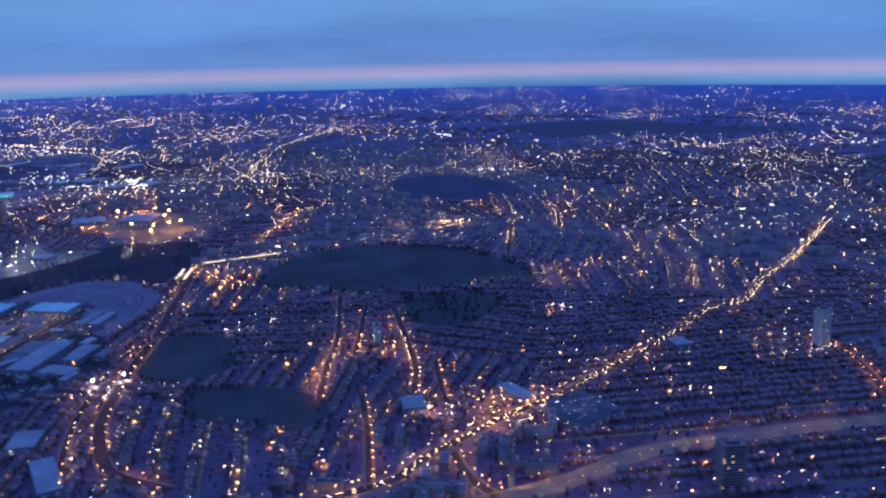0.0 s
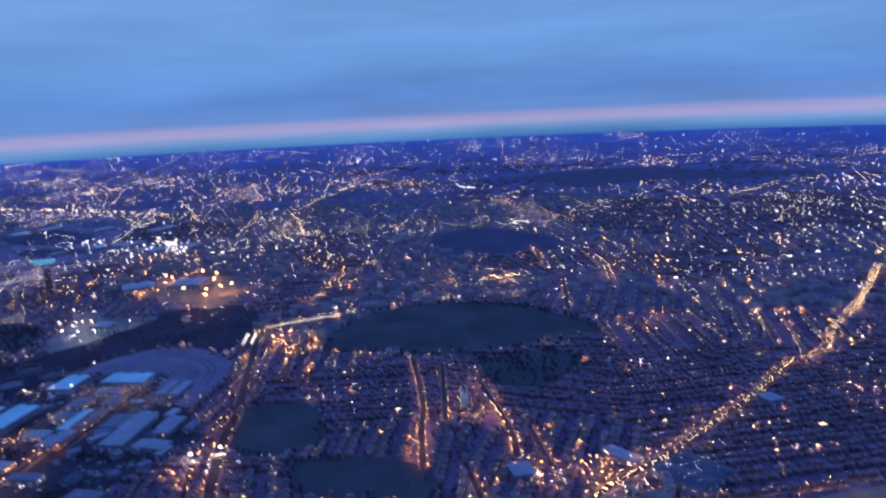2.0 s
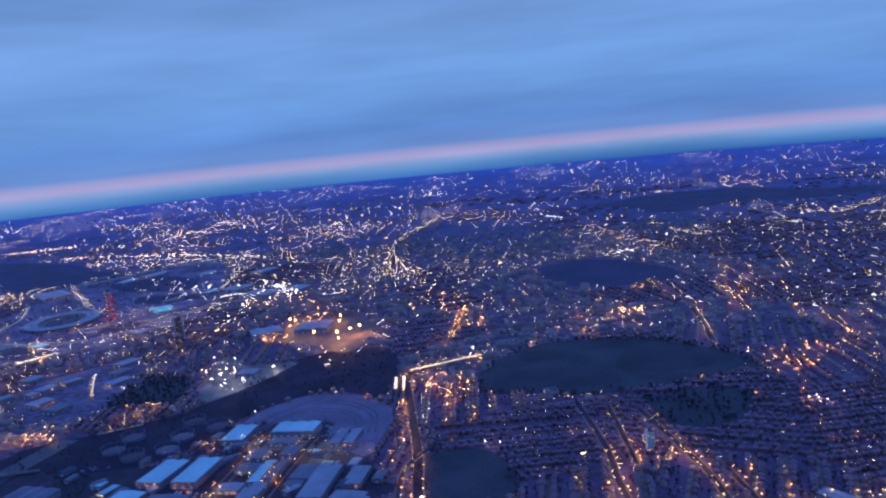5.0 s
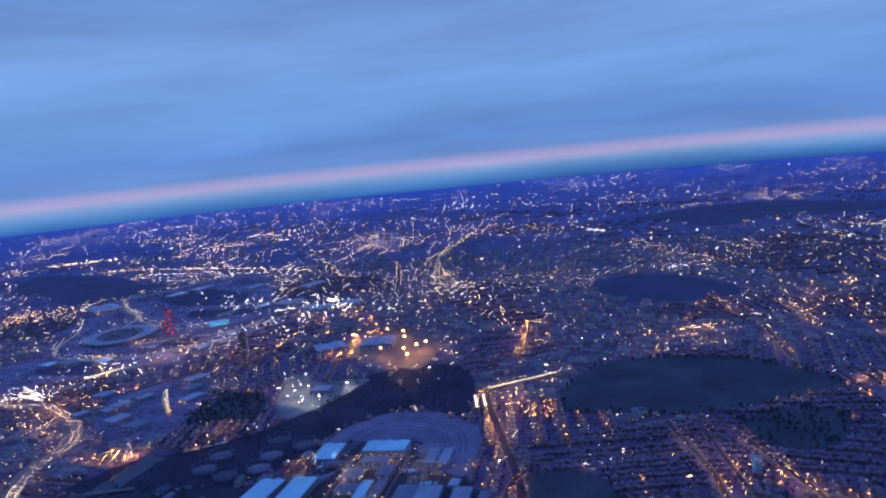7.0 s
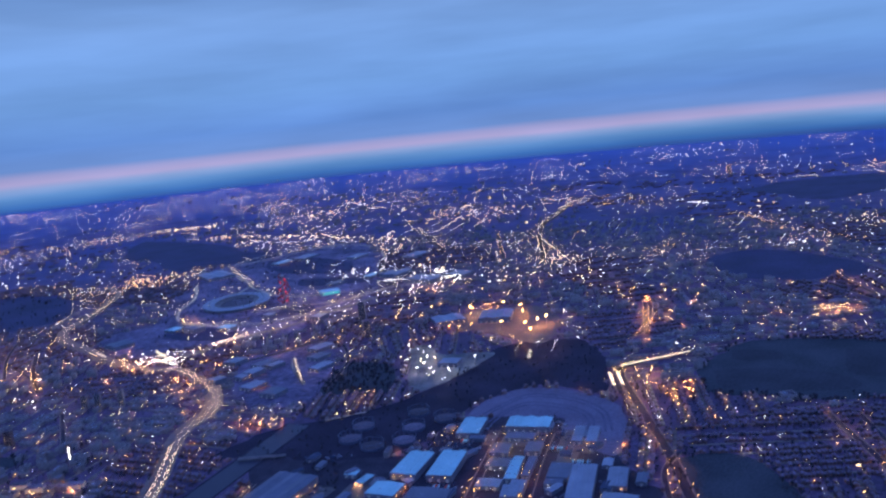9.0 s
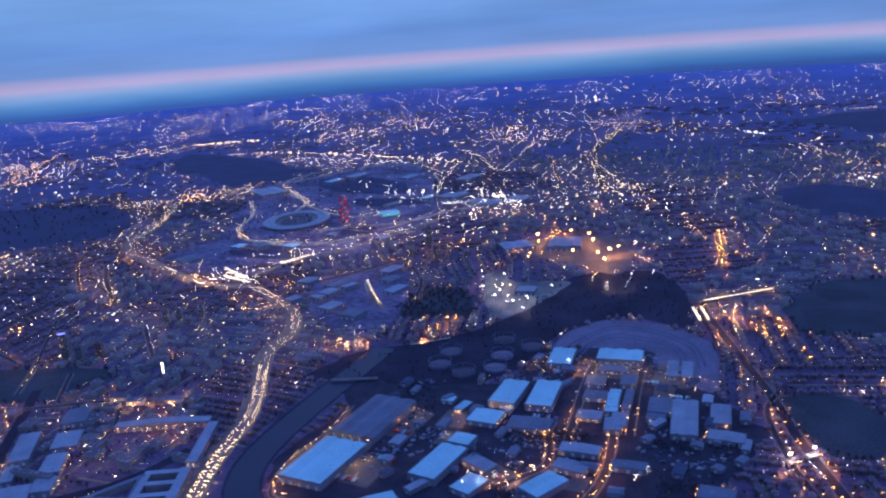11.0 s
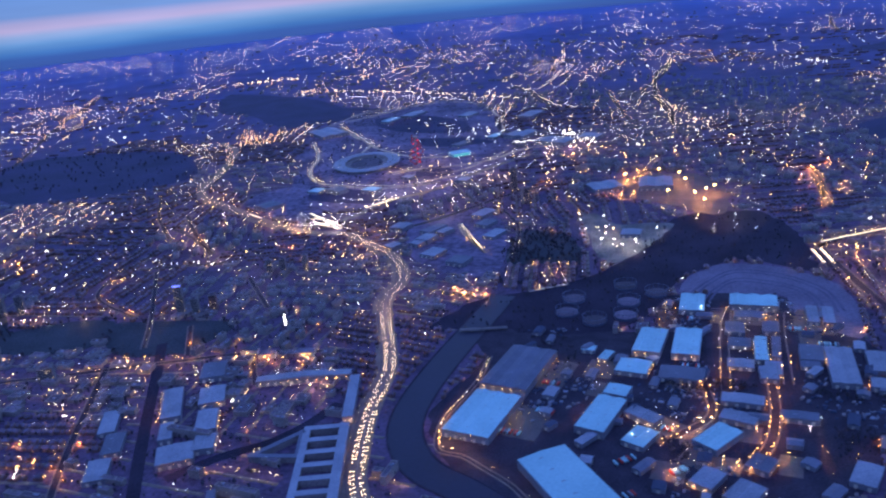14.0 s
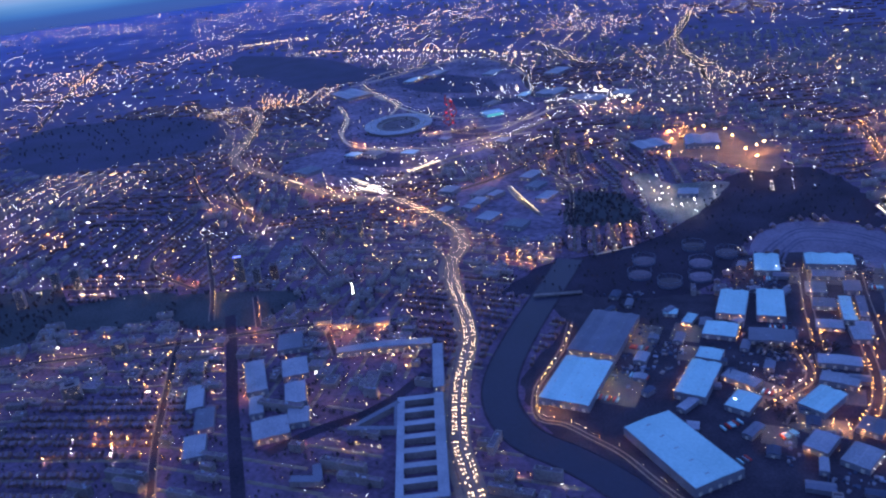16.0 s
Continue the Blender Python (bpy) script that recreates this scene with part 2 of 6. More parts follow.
def height(x, y):
    """Level ground, raised far off so that its edge fits the horizon in the camera's view."""
    r = np.hypot(np.asarray(x) + 290, y)
    u = np.clip((r - 3000) / 1750, 0, 1)
    return 32 * u * u * (3 - 2 * u)


def inside(x, y, poly):
    p = np.array(poly, float)
    q = np.roll(p, -1, 0)
    hit = np.zeros(np.shape(x), bool)
    for (x0, y0), (x1, y1) in zip(p, q):
        if y0 != y1:
            hit ^= ((y0 > y) != (y1 > y)) & (x < (x1 - x0) * (y - y0) / (y1 - y0) + x0)
    return hit


KEEP_OUT = []  # polygons free of houses
GREENS = []  # outlines of parks, fringed with trees
WAYS = []  # roads: stepped line, half width


def sheet(name, pts, z, mat, label, category="ground", thick=0.3, keep=True, rough=0.09):
    """A patch of ground with a low edge."""
    p = smooth(list(pts) + [pts[0]], 8.0)[:-1] if rough else np.array(pts, float)
    if rough:
        c = p.mean(0)
        w = np.array([noise.noise(Vector((x * 0.012, y * 0.012, 3.0))) + 0.7 * noise.noise(Vector((x * 0.05, y * 0.05, 7.0))) for x, y in p])
        p = c + (p - c) * (1 + rough * w)[:, None]
    bm = bmesh.new()
    f = bm.faces.new([bm.verts.new((x, y, z)) for x, y in p])
    r = bmesh.ops.extrude_face_region(bm, geom=[f])
    bmesh.ops.translate(bm, verts=[g for g in r["geom"] if isinstance(g, bmesh.types.BMVert)], vec=(0, 0, -thick - z))
    bmesh.ops.recalc_face_normals(bm, faces=bm.faces[:])
    me = bpy.data.meshes.new(name)
    bmesh.ops.triangulate(bm, faces=[g for g in bm.faces if len(g.verts) > 4])
    bm.to_mesh(me)
    bm.free()
    me.materials.append(mat)
    if keep:
        KEEP_OUT.append(p)
    if mat in (GRASS, HAZED_GRASS):
        GREENS.append(p)
    return tagged(new(name, me), label, category, "", "structure")


def strip(p, nrm, a, b, z0, z1):
    """A raised band between the offsets a and b of a line."""
    v, f = [], []
    for k in range(len(p)):
        l, r = p[k] + nrm[k] * b, p[k] + nrm[k] * a
        hz = float(height(p[k][0], p[k][1]))
        v += [(*l, z0 + hz), (*l, z1 + hz), (*r, z1 + hz), (*r, z0 + hz)]
        if k:
            i = 4 * k
            f += [(i - 4, i - 3, i + 1, i), (i - 3, i - 2, i + 2, i + 1), (i - 2, i - 1, i + 3, i + 2)]
    return v, f


def road(name, pts, width, label, kerbs=True, z=0.25, mat=None, keep=3.0, step=6.0):
    """A carriageway along a line, with pavements a kerb higher."""
    p = smooth(pts, step)
    nrm, ang = normals(p)
    v, f = strip(p, nrm, -width / 2, width / 2, -0.2, z)
    ob = tagged(link(name, v, f, mat or ASPHALT), label, "road", "", "structure")
    if kerbs:
        for sgn in (-1, 1):
            a, b = sorted((sgn * width / 2, sgn * (width / 2 + 1.2)))
            v, f = strip(p, nrm, a, b, -0.2, z + 0.1)
            link("pavement", v, f, PAVING, ob)
    WAYS.append((p, width / 2 + keep))
    return p, nrm, ang


def beside(p, nrm, ang, spacing, offset, jitter=0.0, start=0.0):
    """Places every so many metres along a line, at an offset: x, y, direction."""
    s = np.concatenate([[0], np.cumsum(np.hypot(*np.diff(p, axis=0).T))])
    t = np.arange(start + spacing / 2, s[-1], spacing)
    t = t + rng.uniform(-jitter, jitter, len(t))
    f = lambda c: np.interp(t, s, c)
    a = np.unwrap(ang)
    return np.stack([f(p[:, 0]) + offset * f(nrm[:, 0]), f(p[:, 1]) + offset * f(nrm[:, 1]), f(a)], 1)


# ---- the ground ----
def hazed_ground():
    """Town ground whose base colour turns blue with distance, in ragged patches, painting in hazy air."""
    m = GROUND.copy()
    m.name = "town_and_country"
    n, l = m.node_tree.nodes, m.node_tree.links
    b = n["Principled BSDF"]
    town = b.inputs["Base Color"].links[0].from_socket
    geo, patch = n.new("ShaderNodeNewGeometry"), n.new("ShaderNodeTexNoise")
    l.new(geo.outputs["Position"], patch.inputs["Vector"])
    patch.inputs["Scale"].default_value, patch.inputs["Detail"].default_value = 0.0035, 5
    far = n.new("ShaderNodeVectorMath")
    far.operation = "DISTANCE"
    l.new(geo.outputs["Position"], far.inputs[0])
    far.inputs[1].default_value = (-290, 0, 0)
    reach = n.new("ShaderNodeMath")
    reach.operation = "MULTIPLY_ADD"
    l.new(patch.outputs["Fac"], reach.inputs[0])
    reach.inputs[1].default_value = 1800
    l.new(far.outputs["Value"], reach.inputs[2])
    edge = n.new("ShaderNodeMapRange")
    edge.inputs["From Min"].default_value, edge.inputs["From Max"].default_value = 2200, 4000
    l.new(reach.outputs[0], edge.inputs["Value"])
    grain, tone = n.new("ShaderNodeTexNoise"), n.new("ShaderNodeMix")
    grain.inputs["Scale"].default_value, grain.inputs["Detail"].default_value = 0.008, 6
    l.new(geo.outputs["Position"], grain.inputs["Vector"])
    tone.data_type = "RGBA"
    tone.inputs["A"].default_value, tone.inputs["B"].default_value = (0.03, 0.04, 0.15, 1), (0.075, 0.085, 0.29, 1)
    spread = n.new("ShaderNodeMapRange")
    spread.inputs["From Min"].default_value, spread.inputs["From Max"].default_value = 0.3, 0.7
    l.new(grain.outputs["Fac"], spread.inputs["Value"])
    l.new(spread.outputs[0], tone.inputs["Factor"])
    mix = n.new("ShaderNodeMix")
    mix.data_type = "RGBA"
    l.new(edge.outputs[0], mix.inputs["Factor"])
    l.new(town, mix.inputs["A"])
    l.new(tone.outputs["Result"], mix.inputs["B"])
    # second step: bluest towards the rim, again distant air put into the colour
    haze, rise = n.new("ShaderNodeMix"), n.new("ShaderNodeMapRange")
    haze.data_type = "RGBA"
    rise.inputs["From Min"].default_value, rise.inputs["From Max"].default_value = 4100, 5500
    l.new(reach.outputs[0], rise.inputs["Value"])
    l.new(rise.outputs[0], haze.inputs["Factor"])
    l.new(mix.outputs["Result"], haze.inputs["A"])
    haze.inputs["B"].default_value = (0.05, 0.125, 0.42, 1)
    l.new(haze.outputs["Result"], b.inputs["Base Color"])
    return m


def ground():
    xs = np.concatenate([np.linspace(-5050, -2000, 26), np.linspace(-1900, 1400, 34), np.linspace(1500, 4500, 26)])
    ys = np.concatenate([np.linspace(-4800, -200, 24), np.linspace(0, 2400, 25), np.linspace(2500, 4800, 30)])
    X, Y = np.meshgrid(xs, ys)
    r = np.hypot(X + 290, Y)
    k = np.minimum(1, 4780 / np.maximum(r, 1))
    X, Y = (X + 290) * k - 290, Y * k
    Z = height(X, Y)
    w, h = len(xs), len(ys)
    v = np.stack([X, Y, Z], 2).reshape(-1, 3)
    f = [(j * w + i, j * w + i + 1, (j + 1) * w + i + 1, (j + 1) * w + i) for j in range(h - 1) for i in range(w - 1)]
    tagged(link("ground", v, f, hazed_ground()), "dark built-up ground of the town at dusk", "ground", "", "structure")


ground()

TONES = ((SODIUM, lamp_material("near_sodium_glass", (1.0, 0.34, 0.08), 450.0)), (WARM, lamp_material("near_warm_glass", (1.0, 0.47, 0.2), 360.0)),
         (COOL, lamp_material("near_white_glass", (0.84, 0.88, 0.95), 110.0)))

# ---- open land ----
sheet("park", [(-162, 975), (-108, 1000), (6, 976), (71, 902), (85, 845), (5, 803), (-99, 790), (-147, 803), (-197, 817), (-199, 885)], 0.15, GRASS, "dark green open playing fields among the streets")
sheet("park", [(-43, 767), (22, 790), (60, 761), (29, 694), (-27, 690)], 0.15, GRASS, "dark park with trees beside the playing fields")
sheet("park", [(-262, 666), (-199, 669), (-168, 585), (-210, 565), (-236, 577)], 0.15, GRASS, "dark grass field beside the curved road")
sheet("park", [(-189, 554), (-122, 551), (-90, 529), (-84, 485), (-149, 496), (-179, 506)], 0.15, GRASS, "dark brownish green field between terraces")
sheet("park", [(-106, 1531), (13, 1587), (123, 1436), (104, 1323), (-66, 1342)], 0.15, HAZED_GRASS, "dark sports ground beside a floodlit pitch")
sheet("woodland", [(150, 2560), (300, 2700), (587, 2760), (800, 2500), (1010, 2400), (900, 2300), (667, 2260), (500, 2330), (318, 2220), (230, 2400)], 0.15, HAZED_GRASS, "dark wooded common far off")
sheet("marsh", [(-1733, 2331), (-1704, 2415), (-1398, 2238), (-1222, 2043), (-1078, 1951), (-1257, 1781), (-1469, 1984), (-1594, 2066)], 0.15, HAZED_GRASS, "dark open marsh land without lamps")
sheet("park", [(-1692, 1244), (-1822, 1461), (-1771, 1566), (-1560, 1590), (-1379, 1522), (-1288, 1354), (-1352, 1257), (-1442, 1221), (-1532, 1186)], 0.15, HAZED_GRASS, "large dark park with scattered trees")
sheet("park", [(-1270, 710), (-1199, 715), (-1142, 652), (-1147, 604), (-1169, 582), (-1280, 600)], 0.15, GRASS, "dark green park at the edge of the flats")
sheet("park", [(-1165, 668), (-1100, 700), (-1040, 700), (-1030, 640), (-1090, 622), (-1150, 628)], 0.17, GRASS, "dark strip of grass between two parks")
sheet("park", [(-1045, 692), (-1017, 703), (-903, 700), (-910, 648), (-922, 628), (-995, 626)], 0.15, GRASS, "dark unlit park between rows of flats")
sheet("railway_land", [(-691, 691), (-652, 756), (-572, 795), (-510, 855), (-428, 1024), (-312, 1007), (-304, 837), (-373, 868), (-438, 817), (-490, 703), (-563, 675), (-604, 689), (-647, 690)], 0.12, SCRUB, "dark wasteland and railway belt")
sheet("cleared_site", [(-448, 776), (-437, 815), (-389, 852), (-331, 838), (-293, 790), (-289, 721), (-305, 674), (-348, 734), (-352, 768)], 0.18, BARE, "pale bare cleared ground of a curved yard")
DEPOT = material("worn_depot_concrete", (0.07, 0.072, 0.085), (0.22, 0.22, 0.23), 0.04, 0.3, 0.8, 0.15, spec=0.2)
sheet("depot_yard", [(-563, 1034), (-539, 1050), (-507, 1000), (-460, 1003), (-438, 992), (-467, 929), (-499, 870), (-521, 861), (-537, 910), (-546, 976)], 0.2, DEPOT, "floodlit concrete yard of a depot")
YARD = material("oily_concrete", (0.055, 0.045, 0.055), (0.13, 0.105, 0.115), 0.05, 0.8, 0.7, 0.15)
sheet("goods_yard", [(-515, 1135), (-505, 1215), (-400, 1240), (-355, 1140), (-380, 1035), (-440, 1080)], 0.2, YARD, "wide paved goods yard under orange floodlights")
sheet("wood", [(-638, 942), (-619, 982), (-563, 954), (-546, 867), (-596, 863), (-631, 866)], 0.15, GRASS, "small dark wood beside the railway")
sheet("estate_ground", [(-640, 700), (-560, 690), (-480, 690), (-455, 770), (-350, 760), (-300, 670), (-265, 600), (-300, 540), (-380, 430), (-460, 400), (-540, 395), (-600, 450), (-640, 490), (-650, 560), (-625, 640)], 0.08, ASPHALT, "worn tarmac ground of the industrial estate")

SIDING = material("rusty_siding", (0.062, 0.06, 0.11), (0.13, 0.125, 0.21), 0.05, 0.6, 0.8, 0.2, spec=0.2)
for k in (0, 1, 3, 4):
    line = smooth([(-436 + 4 * k, 772 - 5 * k), (-415 + 2 * k, 806 - 6 * k), (-385, 836 - 8 * k), (-340, 822 - 9 * k), (-308 - 4 * k, 782 - 6 * k), (-302 - 6 * k, 730 - 2 * k)], 6)
    v, f = strip(line, normals(line)[0], -1.3, 1.3, 0.0, 0.24)
    tagged(link("siding", v, f, SIDING), "curved track bed on pale cleared ground", "siding", "", "structure")

PLAZA = material("pale_park_ground", (0.04, 0.034, 0.07), (0.23, 0.18, 0.31), 0.016, 0.12, 0.8, 0.2, spec=0.2)
sheet("parkland", [(-1194, 1760), (-1156, 1877), (-955, 2041), (-820, 1905), (-748, 1640), (-700, 1340), (-784, 1235), (-920, 1140), (-1025, 1170), (-1085, 1340), (-1150, 1580)], 0.1, PLAZA, "open ground of the sports park")
sheet("railway_land", [(-1070, 1229), (-990, 1277), (-828, 1262), (-764, 1168), (-866, 1111), (-931, 1090), (-992, 1061), (-1103, 1150)], 0.07, PLAZA, "pale open land beside the station")
sheet("works_ground", [(-792, 1029), (-709, 1085), (-658, 1017), (-640, 879), (-655, 827), (-708, 838), (-764, 915)], 0.06, PLAZA, "pale paved ground of a works", "yard")
sheet("lawn", [(-853, 1330), (-805, 1345), (-783, 1296), (-838, 1283)], 0.25, HAZED_GRASS, "lit green lawn below the red tower")
# pale warm base colour stands for lamplight lying on the park roads
LIT = material("lamplit_park_path", (0.3, 0.26, 0.24), (0.48, 0.42, 0.37), 0.08, 1.0, 0.75, 0.1)

sheet("lawn", [(-1083, 1850), (-963, 1855), (-840, 1745), (-815, 1640), (-951, 1660), (-1035, 1740)], 0.2, HAZED_GRASS, "dark lawn north of the stadium")
sheet("lawn", [(-1019, 1245), (-874, 1183), (-872, 1129), (-984, 1160)], 0.2, HAZED_GRASS, "dark lawn by the water")
sheet("lawn", [(-912, 1590), (-808, 1580), (-745, 1520), (-868, 1510)], 0.2, HAZED_GRASS, "narrow dark lawn")

# mown pitches in the playing fields
for level, pitch in enumerate(([(-154, 965), (-108, 953), (-107, 922), (-155, 925)], [(-185, 890), (-133, 892), (-64, 863), (-63, 818), (-178, 831)], [(-31, 950), (40, 920), (47, 858), (-48, 861)])):
    sheet("pitch", pitch, 0.19 + 0.01 * level, PITCH, "mown sports pitch in the playing fields", thick=0.1, keep=False, rough=0.03)

# ---- water and roads ----
river = smooth([(-625, 770), (-635, 721), (-657, 622), (-668, 547), (-663, 499), (-641, 461), (-605, 437), (-576, 413), (-540, 375), (-480, 340)], 6)
rn, _ = normals(river)
v, f = strip(river, rn, -13, 13, -0.3, 0.2)
tagged(link("river", v, f, WATER), "dark smooth river between banks", "river", "", "structure")
for side in (-1, 1):
    a, b = sorted((side * 13, side * 14.6))
    v, f = strip(river, rn, a, b, -0.2, 0.5)
    tagged(link("river_bank", v, f, ASPHALT), "dark river bank", "bank", "", "structure")
WAYS.append((river, 20))

MOTORWAY = [(-640, 320), (-661, 376), (-666, 396), (-677, 425), (-686, 449), (-693, 483), (-699, 521), (-702, 564), (-704, 602), (-715, 645), (-727, 680), (-744, 733), (-750, 769), (-745, 807), (-755, 850), (-775, 888), (-809, 930), (-847, 966), (-875, 987), (-935, 998), (-993, 1034), (-1047, 1074), (-1103, 1123), (-1176, 1179), (-1224, 1251), (-1237, 1344), (-1266, 1451), (-1302, 1551), (-1384, 1648)]
# paving colour in place of asphalt, paler to stand for light on the carriageway
motorway = road("motorway", MOTORWAY, 13, "wide trunk road full of slow traffic", keep=4, mat=PAVING)
v, f = strip(motorway[0], motorway[1], -0.5, 0.5, 0.2, 0.65)
tagged(link("central_barrier", v, f, CONCRETE), "concrete barrier between two carriageways", "barrier", "", "structure")
v, f = strip(motorway[0], motorway[1], 8.2, 13.5, -0.2, 0.18)
tagged(link("verge", v, f, PAVING), "worn brown verge beside the trunk road", "verge", "", "structure")
